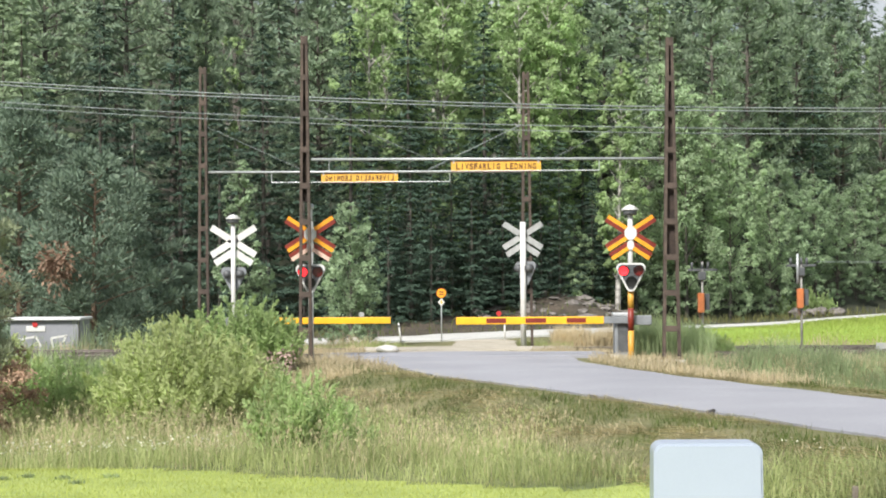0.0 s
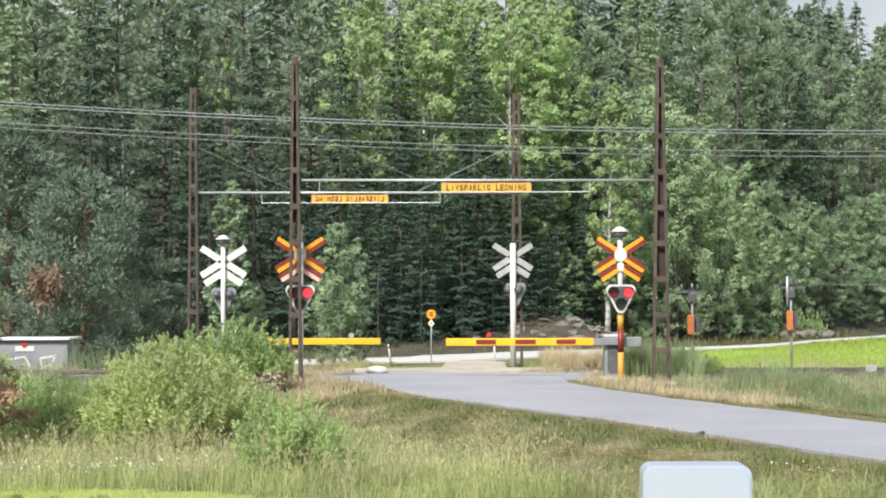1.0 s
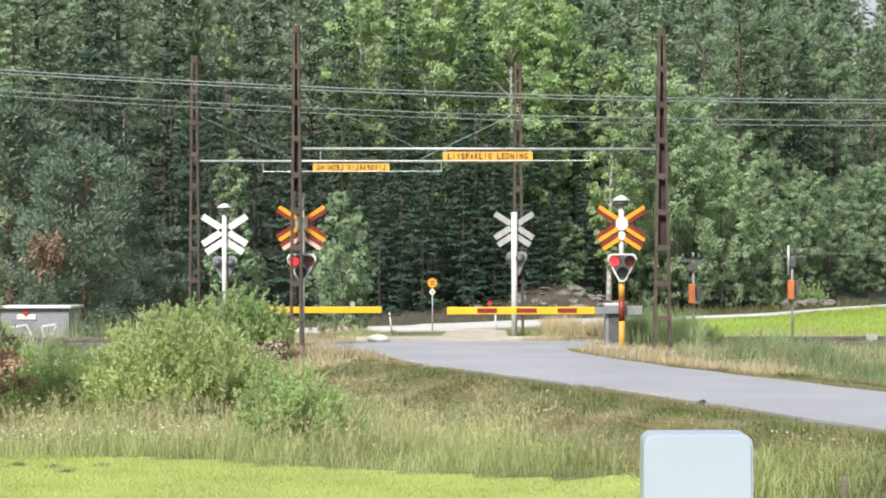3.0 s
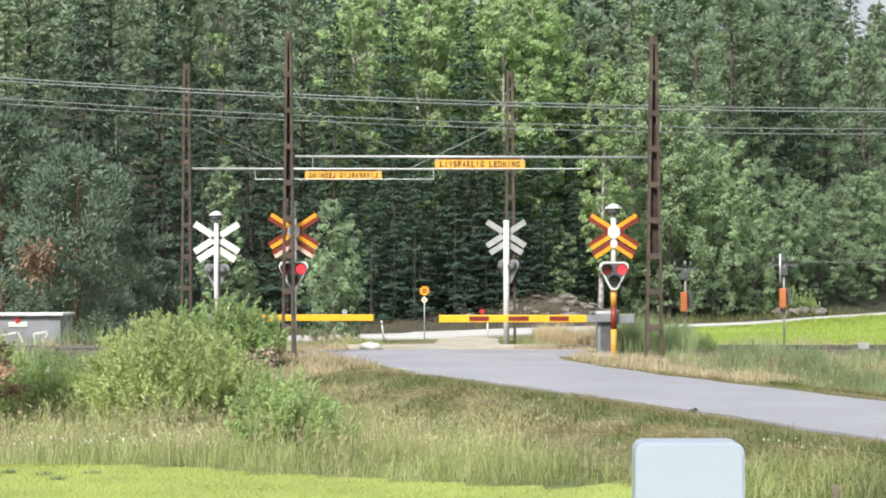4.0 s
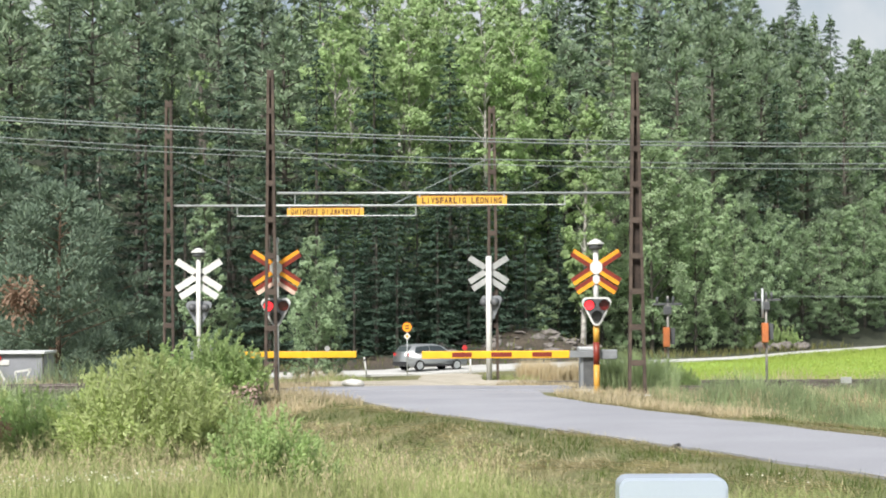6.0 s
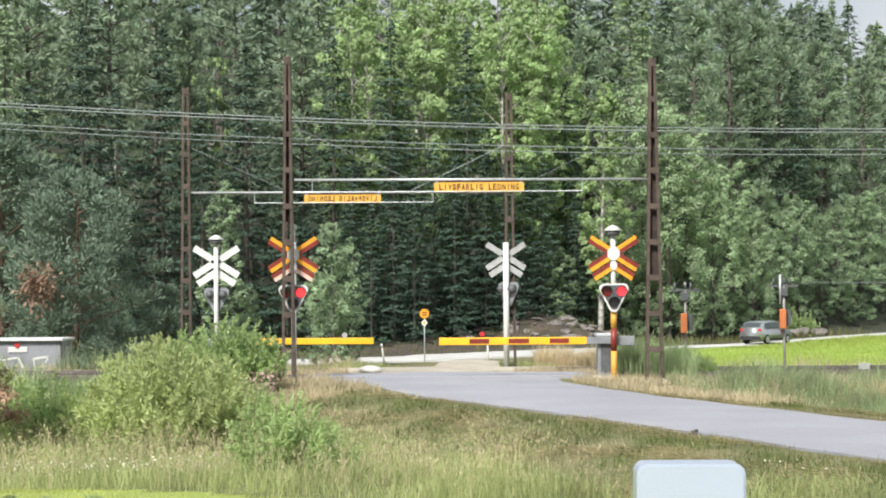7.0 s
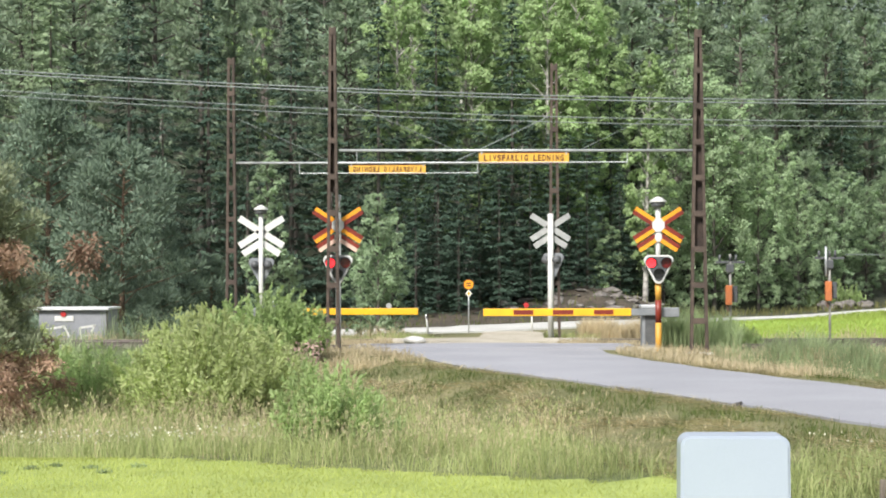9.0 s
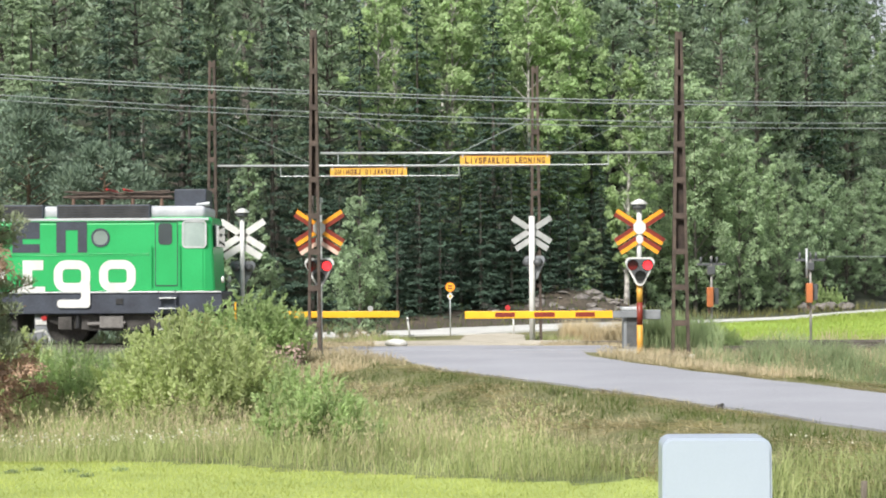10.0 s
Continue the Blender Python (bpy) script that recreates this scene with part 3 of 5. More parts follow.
def crossing_sign(x, y, zc, front, dome, head_turn=0.0, bands=False, aged=False, scale=1.0, pole_r=0.07, pole_top=0.35, faded=False, label=""):
    """A crossing post: pole, crossed boards, and a three-lamp signal head."""
    ob = empty("crossing_signal", pose(x, y, 0))
    if aged:
        ob["aged"] = 1
    base = -0.25
    sy = -0.09 if front else 0.09
    holder = empty("cross", pose(0, sy, zc))
    holder.parent = ob
    holder.scale = (scale, 1, scale)
    if aged:
        holder["aged"] = 1
    cross_arms(holder, front, faded)
    if front:
        part("hub", plate([(0.175 * math.cos(k * math.pi / 4 + math.pi / 8), 0.19 * math.sin(k * math.pi / 4 + math.pi / 8)) for k in range(8)], -0.02, -0.012), M["white"], holder, "white octagonal plate")
        part("hub", plate([(0.1 * math.cos(k * math.pi / 4 + math.pi / 8), -0.32 + 0.13 * math.sin(k * math.pi / 4 + math.pi / 8)) for k in range(8)], -0.02, -0.012), M["white"], holder, "white octagonal plate")
    top = zc + pole_top
    if bands:
        part("pole", rod((0, 0, 1.75), (0, 0, top), pole_r, None, 16), M["white"], ob, "", True)
        for z0, z1, m in ((base, 0.69, "ochre"), (0.69, 1.29, "red"), (1.29, 1.75, "ochre")):
            part("band", rod((0, 0, z0), (0, 0, z1), pole_r + 0.012, None, 16), M[m], ob, "painted warning band", True)
    else:
        part("pole", rod((0, 0, base), (0, 0, top), pole_r, None, 16), M["white"], ob, "", True)
    if dome:
        bm = rod((0, 0, top), (0, 0, top + 0.13), 0.17, 0.2, 20)
        part("bell_body", bm, M["signal_grey"], ob, "dark bell housing", True)
        bm = rod((0, 0, top + 0.13), (0, 0, top + 0.17), 0.235, 0.225, 24)
        rod((0, 0, top + 0.17), (0, 0, top + 0.25), 0.225, 0.1, 24, bm)
        rod((0, 0, top + 0.25), (0, 0, top + 0.28), 0.1, 0.03, 24, bm)
        part("bell_cap", bm, M["white"], ob, "white domed cap", True)
    zl = zc - 1.17
    head = empty("signal_head", Matrix.Translation((0, 0, zl)) @ pose(0, 0, 0, 0, 0, head_turn) @ pose(0, sy * 1.6, 0))
    head.parent = ob
    f = -1 if front else 1
    tri = rounded([(-0.48, 0.37), (0.0, -0.55), (0.48, 0.37)], 0.13)
    inner = rounded([(-0.40, 0.325), (0.0, -0.45), (0.40, 0.325)], 0.10)
    part("board", plate(tri, f * -0.03, f * 0.0, bevel=0.006), M["white"] if front else M["drive_grey"], head)
    part("face", plate(inner, f * 0.001, f * 0.012), M["face_grey" if faded else "signal_grey"], head)
    for lx, lz, m in ((-0.2, 0.16, "lens"), (0.2, 0.16, "lens"), (0.0, -0.13, "lens_dark")):
        part("lens", disc((lx, f * 0.02, lz), 0.135, 0.02), M[m], head, "round signal lens")
        hood = bmesh.new()
        prev = None
        for k in range(15):
            a = math.pi * (0.02 + 0.96 * k / 14)
            r = 0.145
            cur = [hood.verts.new((lx + q * math.cos(a), f * d, lz + q * math.sin(a))) for q, d in ((r, 0.012), (r, 0.2 - 0.06 * abs(math.cos(a))), (r + 0.008, 0.2 - 0.06 * abs(math.cos(a))), (r + 0.008, 0.012))]
            if prev:
                for i in range(4):
                    hood.faces.new((prev[i], cur[i], cur[(i + 1) % 4], prev[(i + 1) % 4]))
            prev = cur
        part("visor", hood, M["black"], head, "black lamp visor")
    for lx in (-0.2, 0.2):
        part("lamp_housing", rod((lx, f * -0.03, 0.16), (lx, f * -0.22, 0.16), 0.13, 0.1, 16), M["signal_grey"], head, "", True)
    tagged(ob, label, "signal", "level crossing signals")
    return ob, head


sig_l, head_l = crossing_sign(-3.53, 52.75, 3.31, True, False, faded=True, label="amber and red crossed-board signal with red lamps, behind a mast")
sig_r, head_r = crossing_sign(5.0, 52.75, 3.29, True, True, bands=True, pole_top=0.48, label="amber and red crossed-board signal on a banded post with bell")
crossing_sign(-6.47, 61.0, 3.3, False, True, pole_top=0.55, scale=1.08, label="white backed crossed-board signal with bell beyond the tracks")
crossing_sign(2.47, 61.0, 3.42, False, False, head_turn=-38, aged=True, pole_top=0.42, pole_r=0.09, scale=0.94, label="grey weathered backs of crossed boards on a white post")
part("relay_box", box(-0.08, 0.08, -0.1, 0.1, 3.98, 4.12, 0.02), M["galv"], sig_l, "small grey box on the post top")
part("pole_extension", rod((0, 0, 3.7), (0, 0, 4.05), 0.05, None, 12), M["white"], sig_l, "", True)


def lit_lamp(head, label):
    """The light that jumps between the two upper lenses."""
    bm = disc((0, -0.036, 0.16), 0.125, 0.008)
    return part("lit_lamp", bm, M["lit"], head, label)


lamp_l, lamp_r = lit_lamp(head_l, "glowing red lamp"), lit_lamp(head_r, "glowing red lamp")


def barrier(x, y, z, arm0, arm1, tip_dir, label, blocks):
    """A lowered crossing barrier: drive cabinet, counterweight arm and painted boom."""
    ob = empty("crossing_barrier", pose(x, y, 0))
    d = tip_dir
    part("drive_cabinet", box(-0.2, 0.18, -0.3, 0.3, 0.0, 1.06, 0.03), M["drive_grey"], ob, "grey steel drive cabinet")
    part("cabinet_door", box(-0.12, 0.15, -0.309, -0.3, 0.1, 0.98, 0.004), M["signal_grey"], ob, "dark cabinet door")
    part("cabinet_lid", box(-0.24, 0.22, -0.34, 0.34, 1.06, 1.16, 0.025), M["galv"], ob)
    part("footing", box(-0.3, 0.3, -0.38, 0.38, -0.4, 0.02, 0.02), M["concrete"], ob, "concrete footing")
    a0, a1 = sorted((d * arm0, d * arm1))
    bm = box(a0, a1, -0.42, -0.36, z - 0.1, z + 0.1, 0.015)
    part("boom", bm, M["yellow"], ob, "yellow painted boom")
    g0, g1 = sorted((d * arm0, -d * 0.25))
    part("arm", box(g0, g1, -0.43, -0.35, z - 0.09, z + 0.09, 0.01), M["drive_grey"], ob, "grey steel arm")
    w0, w1 = sorted((-d * 0.25, -d * 0.78))
    part("counterweight", box(w0, w1, -0.46, -0.32, z - 0.14, z + 0.12, 0.02), M["drive_grey"], ob, "grey counterweight")
    for b0, b1 in blocks:
        q0, q1 = sorted((d * b0, d * b1))
        part("red_field", box(q0, q1, -0.426, -0.42, z - 0.062, z + 0.062), M["red"], ob, "dark red reflector field")
    if blocks:
        bm = disc((d * (arm1 - 1.15), -0.39, z + 0.19), 0.07, 0.06)
        box(d * (arm1 - 1.15) - 0.02, d * (arm1 - 1.15) + 0.02, -0.4, -0.38, z + 0.09, z + 0.14, 0, bm)
        part("boom_lamp", bm, M["plow_red"], ob, "small red lamp on the boom")
    else:
        bm = disc((d * (arm1 - 0.9), -0.39, z + 0.18), 0.085, 0.06)
        part("boom_lamp", bm, M["sign_back"], ob, "small grey lamp back on the boom")
    return tagged(ob, label, "barrier", "crossing barriers")


barrier(4.8, 53.4, 0.97, 0.5, 4.46, -1, "lowered yellow crossing barrier with dark red fields", ((0.98, 1.5), (2.05, 2.6), (3.12, 3.65)))
barrier(-6.2, 61.6, 0.83, 0.5, 4.57, 1, "lowered plain yellow crossing barrier beyond the tracks", ())


def messenger(y, z, r, label):
    """An overhead line wire that sags between far-off masts."""
    pts = [(x, y, z + 0.0013 * (x - 14) ** 2) for x in range(-46, 76, 2)]
    ob = line(pts, r, "overhead_wire", M["wire"])
    tagged(ob, label, "wire", "overhead wires")


messenger(54.2, 6.70, 0.016, "thin grey overhead wire above the tracks")
messenger(54.45, 6.63, 0.016, "thin grey overhead wire above the tracks")
messenger(58.6, 6.47, 0.013, "thin grey overhead wire above the tracks")
messenger(58.8, 6.33, 0.012, "thin grey overhead wire above the tracks")


def line_post(x, y, top, arm_z, label):
    """A grey post with a crossarm and an orange apparatus box."""
    g = float(land(x, y)[0])
    ob = empty("line_post", pose(x, y, 0))
    part("pole", rod((0, 0, g - 0.3), (0, 0, top), 0.038, 0.034, 12), M["pole_dark"], ob, "grey pole", True)
    part("crossarm", box(-0.42, 0.42, -0.03, 0.03, arm_z - 0.035, arm_z + 0.035, 0.008), M["signal_grey"], ob)
    for s in (-0.3, 0.0, 0.16):
        part("insulator", rod((s, 0, arm_z + 0.03), (s, 0, arm_z + 0.22), 0.045, 0.03, 10), M["signal_grey"], ob, "dark insulator", True)
    part("switch", box(-0.12, 0.1, -0.1, 0.1, arm_z - 0.3, arm_z - 0.05, 0.03), M["signal_grey"], ob)
    part("apparatus_box", box(-0.15, 0.03, -0.22, -0.04, arm_z - 1.22, arm_z - 0.66, 0.02), M["orange_box"], ob, "orange plastic box")
    part("back_box", box(0.07, 0.2, -0.05, 0.1, arm_z - 1.15, arm_z - 0.68, 0.015), M["signal_grey"], ob, "dark metal box")
    part("cable", rod((-0.1, -0.06, arm_z - 1.25), (-0.06, -0.06, arm_z - 1.4), 0.04, None, 8), M["brown_box"], ob)
    return tagged(ob, label, "post", "line posts")


line_post(7.42, 56.6, 2.55, 2.31, "grey post with crossarm and weathered orange box")
post2 = line_post(10.25, 56.6, 2.56, 2.42, "grey post with crossarm and orange box")
part("cable_loop", rod((-0.12, -0.1, 1.9), (-0.12, -0.1, 2.75), 0.035, None, 8), M["galv"], post2, "pale cable loop", True)
w = line([(10.7, 56.6, 2.52), (20, 56.4, 2.42), (45, 56, 2.6)], 0.008, "signal_wire", M["wire"])
tagged(w, "thin dark wire from the line post", "wire")


def build_hut():
    g = float(land(-13.2, 66.6)[0])
    ob = empty("relay_hut", pose(-13.34, 67.2, 0))
    part("wall", box(-1.15, 1.15, -1.0, 1.0, g - 0.3, 0.80, 0.015), M["hut_wall"], ob, "grey painted wall")
    bm = box(-1.3, 1.22, -1.15, 1.15, 0.80, 0.88, 0.012)
    part("roof", bm, M["hut_roof"], ob, "pale sheet roof")
    part("corner_strip", box(1.12, 1.165, -1.03, -0.98, g - 0.2, 0.8), M["loco_grey"], ob)
    part("vent", box(-0.62, 0.02, -1.03, -1.0, 0.42, 0.6, 0.01), M["white"], ob, "white vent cover")
    part("vent_knob", disc((-0.32, -1.04, 0.66), 0.09, 0.04), M["plow_red"], ob, "dull red knob")
    for a, b in (((0.22, 0.2), (0.75, 0.28)), ((0.22, 0.2), (0.3, -0.35)), ((0.3, -0.1), (0.66, -0.04)), ((0.72, 0.28), (0.62, 0.05)), ((-0.9, 0.15), (-0.3, 0.25)), ((-0.3, 0.25), (-0.12, -0.1))):
        d = Vector(b) - Vector(a)
        nrm = Vector((-d.y, d.x)).normalized() * 0.035
        a, b = Vector(a), Vector(b)
        part("painted_stroke", plate([tuple(a - nrm), tuple(b - nrm), tuple(b + nrm), tuple(a + nrm)], -1.006, -1.001), M["white"], ob, "white sprayed stroke")
    tagged(ob, "low grey relay hut with white sprayed strokes", "hut")


build_hut()


def build_cabinet():
    """A white utility cabinet with rounded corners, in the near grass."""
    g = float(land(3.0, 18.0)[0])
    ob = empty("utility_cabinet", pose(2.415, 18.3, -0.022, 0, 0, -1.5))
    outline = rounded([(-0.505, g), (0.505, g), (0.495, 0.605), (-0.495, 0.605)], 0.1, 10)
    part("housing", plate(outline, -0.25, 0.25, bevel=0.02), M["cabinet"], ob, "white coated housing")
    part("plinth", box(-0.46, 0.46, -0.22, 0.22, g - 0.3, g + 0.06, 0.01), M["concrete"], ob, "concrete plinth")
    tagged(ob, "smooth white utility cabinet with rounded corners", "cabinet")


build_cabinet()


def road_sign(x, y):
    g = float(land(x, y)[0])
    ob = empty("road_sign", pose(x, y, 0))
    part("pole", rod((0, 0, g - 0.3), (0, 0, 1.5), 0.035, None, 10), M["galv"], ob, "", True)
    part("round_plate", disc((0, -0.045, 1.27), 0.27, 0.012, 28), M["amber"], ob, "round amber plate")
    part("rim", disc((0, -0.038, 1.27), 0.295, 0.008, 28), M["red"], ob, "dull red rim")
    for zz in (1.2, 1.34):
        part("dark_bar", box(-0.13, 0.13, -0.056, -0.051, zz - 0.035, zz + 0.035), M["black"], ob, "dark bar")
    part("small_plate", plate([(-0.2, 0.74), (0, 0.5), (0.2, 0.74), (0, 0.98)], -0.05, -0.04), M["white"], ob, "small pale diamond plate")
    part("inner_diamond", plate([(-0.1, 0.74), (0, 0.62), (0.1, 0.74), (0, 0.86)], -0.056, -0.051), M["sign_yellow"], ob)
    tagged(ob, "round amber road sign with a small diamond below", "road sign")


road_sign(-0.11, 115.2)


def delineator(x, y, tilt, label):
    g = float(land(x, y)[0])
    ob = empty("delineator", pose(x, y, g - 0.05, 0, tilt))
    part("post", rod((0, 0, 0), (0, 0, 1.2), 0.06, 0.05, 10), M["white"], ob, "", True)
    part("reflector", box(-0.035, 0.035, -0.066, -0.05, 0.95, 1.08), M["signal_grey"], ob)
    tagged(ob, label, "road marker", "roadside markers")


delineator(-2.45, 114.6, -7, "leaning white roadside marker post")
delineator(3.6, 116.3, 0, "upright white roadside marker post")
delineator(-5.3, 113.4, 2, "upright white roadside marker post")


def stone(name, x, y, z, sx, sy, sz, seed, material, label, category, group="", rough=1.0):
    bm = bmesh.new()
    bmesh.ops.create_icosphere(bm, subdivisions=3, radius=1)
    for v in bm.verts:
        p = v.co * 1.3 + Vector((seed * 3.7, seed, 0))
        k = 1 - 0.25 * rough + rough * (0.5 * noise.noise(p) + 0.2 * noise.noise(p * 3))
        v.co = Vector((v.co.x * sx * k, v.co.y * sy * k, v.co.z * sz * k))
    ob = part(name, bm, material, None, "", True)
    ob.matrix_basis = pose(x, y, z, 0, 0, seed * 40)
    return tagged(ob, label, category, group)


stone("boulder", -1.6, 56.7, float(land(-1.6, 56.7)[0]) + 0.12, 0.36, 0.24, 0.14, 0, M["concrete"], "pale smooth boulder beside the road", "stone", rough=0.3)
rr = random.Random(5)
for k in range(40):
    x = rr.uniform(2.0, 13.5)
    y = rr.uniform(134.0, 141.0)
    s = rr.uniform(0.15, 0.55)
    stone("rock", x, y, float(land(x, y)[0]) + 0.05, s * rr.uniform(1, 2.0), s, s * rr.uniform(0.35, 0.8), k + 1, M["rock"], "grey broken rock on the wooded bank", "rock", "rocks on the bank")
for k in range(12):
    x, y, s = rr.uniform(5.5, 13.5), rr.uniform(137.5, 142.5), rr.uniform(0.25, 0.55)
    stone("rock", x, y, float(land(x, y)[0]) + 0.02, s * rr.uniform(1, 1.8), s, s * rr.uniform(0.4, 0.8), k + 90, M["rock"], "grey broken rock on the wooded bank", "rock", "rocks on the bank")
for k, (x, y) in enumerate(((28.3, 158.0), (30.2, 158.6), (29.3, 157.2), (31.6, 159))):
    stone("rock", x, y, float(land(x, y)[0]) + 0.25, 1.0, 0.8, 0.5, k + 50, M["rock"], "pale boulder at the field's end", "rock", "rocks by the field")
stone("clod", 4.2, 31.1, -0.04, 0.12, 0.1, 0.09, 70, M["loco_grey"], "dark clod of earth on the road edge", "clod")


stake = part("stake", box(-0.025, 0.025, -0.025, 0.025, float(land(4.15, 20.0)[0]) - 0.3, -0.02, 0.004), M["wood"])
stake.matrix_basis = pose(4.15, 20.0, 0, 0, 2, 10)
tagged(stake, "short weathered wooden stake in the grass", "stake")
board = empty("marker_board", pose(12.5, 56.5, 0))
part("post", box(-0.03, 0.03, -0.03, 0.03, -0.4, 0.05, 0.004), M["galv"], board)
part("panel", box(-0.16, 0.16, -0.05, -0.03, 0.02, 0.2, 0.006), M["sign_back"], board, "pale marker panel")
tagged(board, "low white marker board between the tracks", "marker")


# ---- the vehicles ----
def ring_plate(x, z, w, h, t, r, y, cut=None):
    """A flat ring with rounded corners, built from an outer and an inner outline."""
    o = rounded([(x - w / 2, z - h / 2), (x + w / 2, z - h / 2), (x + w / 2, z + h / 2), (x - w / 2, z + h / 2)], r, 5)
    i = rounded([(x - w / 2 + t, z - h / 2 + t), (x + w / 2 - t, z - h / 2 + t), (x + w / 2 - t, z + h / 2 - t), (x - w / 2 + t, z + h / 2 - t)], max(r - t, 0.05), 5)
    bm = bmesh.new()
    a = [bm.verts.new((p[0], y, p[1])) for p in o]
    b = [bm.verts.new((p[0], y, p[1])) for p in i]
    a2 = [bm.verts.new((p[0], y + 0.006, p[1])) for p in o]
    n = len(a)
    for k in range(n):
        j = (k + 1) % n
        if cut and cut(0.5 * (a[k].co + b[j].co)):
            continue
        bm.faces.new((a[k], a[j], b[j], b[k]))
        bm.faces.new((a[k], a2[k], a2[j], a[j]))
    return bm


def build_loco():
    """An electric freight engine; its nose points along x, and x = 0 is the front of the body."""
    ob = empty("locomotive")
    L, HW = 14.6, 1.45
    # body in cross-section, drawn along x with the sloping noses
    prof = [(-HW, 1.54), (HW, 1.54), (HW, 3.55), (HW - 0.1, 3.72), (-HW + 0.1, 3.72), (-HW, 3.55)]
    bm = bmesh.new()
    rings = []
    for x, pull in ((-L, 1), (-L + 0.35, 0), (-0.45, 0), (-0.14, 1)):
        ring = []
        for y, z in prof:
            lean = (0.10 * max(0, (z - 2.5)) / 1.2) * pull
            xx = x + (lean if x < -L / 2 else -lean)
            ring.append(bm.verts.new((xx, y * (0.9 if pull else 1), z)))
        rings.append(ring)
    for a, b in zip(rings[:-1], rings[1:]):
        for k in range(6):
            bm.faces.new((a[k], a[(k + 1) % 6], b[(k + 1) % 6], b[k]))
    bm.faces.new(rings[0]), bm.faces.new(list(reversed(rings[-1])))
    bmesh.ops.recalc_face_normals(bm, faces=bm.faces)
    bmesh.ops.bevel(bm, geom=list(bm.edges), offset=0.04, segments=2, affect="EDGES")
    body = part("body", bm, M["green_paint"], ob, "green painted body")
    for z in (2.61, 2.66, 3.6):
        part("rib", box(-L + 0.4, -2.0, -HW - 0.012, -HW, z - 0.012, z + 0.012, 0.003), M["green_paint"], body)
    # roof: pale rounded band, dark grilles, boxes
    bm = box(-L + 0.35, -0.42, -1.3, 1.3, 3.66, 4.05, 0.14, seg=3)
    part("roof", bm, M["loco_roof"], ob, "pale grey rounded roof", True)
    part("gutter", box(-L + 0.3, -0.3, -HW - 0.02, -HW + 0.06, 3.62, 3.69, 0.01), M["loco_roof"], ob)
    for x0, x1 in ((-4.72, -2.0), (-7.9, -5.1), (-11.2, -8.4)):
        part("roof_grille", box(x0, x1, -1.40, 1.40, 3.64, 4.09, 0.03), M["loco_dark"], ob, "dark ventilation grille")
        for k in range(5):
            part("grille_slat", box(x0 + 0.06, x1 - 0.06, -1.415, -1.40, 3.7 + k * 0.075, 3.735 + k * 0.075), M["loco_grey"], ob)
    part("roof_box", box(-1.4, -0.46, -0.7, 0.7, 4.04, 4.56, 0.03), M["loco_dark"], ob, "dark roof equipment box")
    part("horn", rod((-0.75, -0.8, 4.1), (-0.35, -0.8, 4.12), 0.03, 0.07, 10), M["galv"], ob)
    # folded current collector
    pan = empty("pantograph", pose(-3.1, 0, 4.1))
    pan.parent = ob
    for x in (-1.3, -0.45, 0.45, 1.3):
        part("insulator", rod((x, -0.5, -0.02), (x, -0.5, 0.2), 0.06, 0.045, 10), M["brown_box"], pan)
    for y in (-0.55, 0.55):
        part("frame_rail", rod((-1.6, y, 0.24), (1.6, y, 0.24), 0.03, None, 8), M["rust"], pan)
        part("arm", rod((-1.5, y * 0.8, 0.28), (1.55, y, 0.42), 0.03, None, 8), M["rust"], pan)
        part("arm", rod((1.5, y * 0.8, 0.3), (-1.55, y, 0.40), 0.025, None, 8), M["rust"], pan)
    for x in (-0.25, 0.25):
        part("collector_strip", rod((x, -0.9, 0.45), (x, 0.9, 0.45), 0.035, None, 8), M["plow_red"], pan)
    # frame and underside
    part("frame", box(-L - 0.1, 0.08, -1.42, 1.42, 0.92, 1.54, 0.03), M["loco_dark"], ob, "dark blue-grey frame")
    part("sill", box(-L, 0.05, -1.46, -1.40, 1.52, 1.57, 0.01), M["galv"], ob)
    part("jack_pad", box(-3.0, -2.8, -1.45, -1.42, 1.2, 1.36), M["black"], ob)
    part("transformer", box(-9.3, -5.9, -1.2, 1.2, 0.3, 0.96, 0.06), M["loco_grey"], ob, "grimy transformer case")
    for bx in (-3.15, -11.2):
        bog = empty("bogie", pose(bx, 0, 0))
        bog.parent = ob
        part("bogie_frame", plate([(-1.9, 0.72), (-1.5, 0.92), (1.5, 0.92), (1.9, 0.72), (1.5, 0.55), (0.6, 0.42), (-0.6, 0.42), (-1.5, 0.55)], -1.2, -1.0, bevel=0.02), M["loco_grey"], bog, "grimy bogie frame")
        part("bogie_frame", plate([(-1.9, 0.72), (-1.5, 0.92), (1.5, 0.92), (1.9, 0.72), (1.5, 0.55), (0.6, 0.42), (-0.6, 0.42), (-1.5, 0.55)], 1.0, 1.2, bevel=0.02), M["loco_grey"], bog)
        for s in (-1.35, 1.35):
            bm = disc((s, -0.75, 0.65), 0.65, 0.13, 32, bevel=0.02)
            disc((s, 0.75, 0.65), 0.65, 0.13, 32, bm, 0.02)
            rod((s, -0.75, 0.65), (s, 0.75, 0.65), 0.09, None, 12, bm)
            part("wheelset", bm, M["loco_grey"], bog)
            part("axle_box", box(s - 0.2, s + 0.2, -1.34, -1.2, 0.46, 0.84, 0.03), M["loco_grey"], bog, "grimy axle box")
            part("spring", rod((s + 0.36, -1.25, 0.5), (s + 0.36, -1.25, 0.9), 0.07, None, 10), M["black"], bog)
        part("damper", rod((-0.7, -1.28, 0.62), (0.4, -1.28, 0.66), 0.05, None, 10), M["sleeper"], bog)
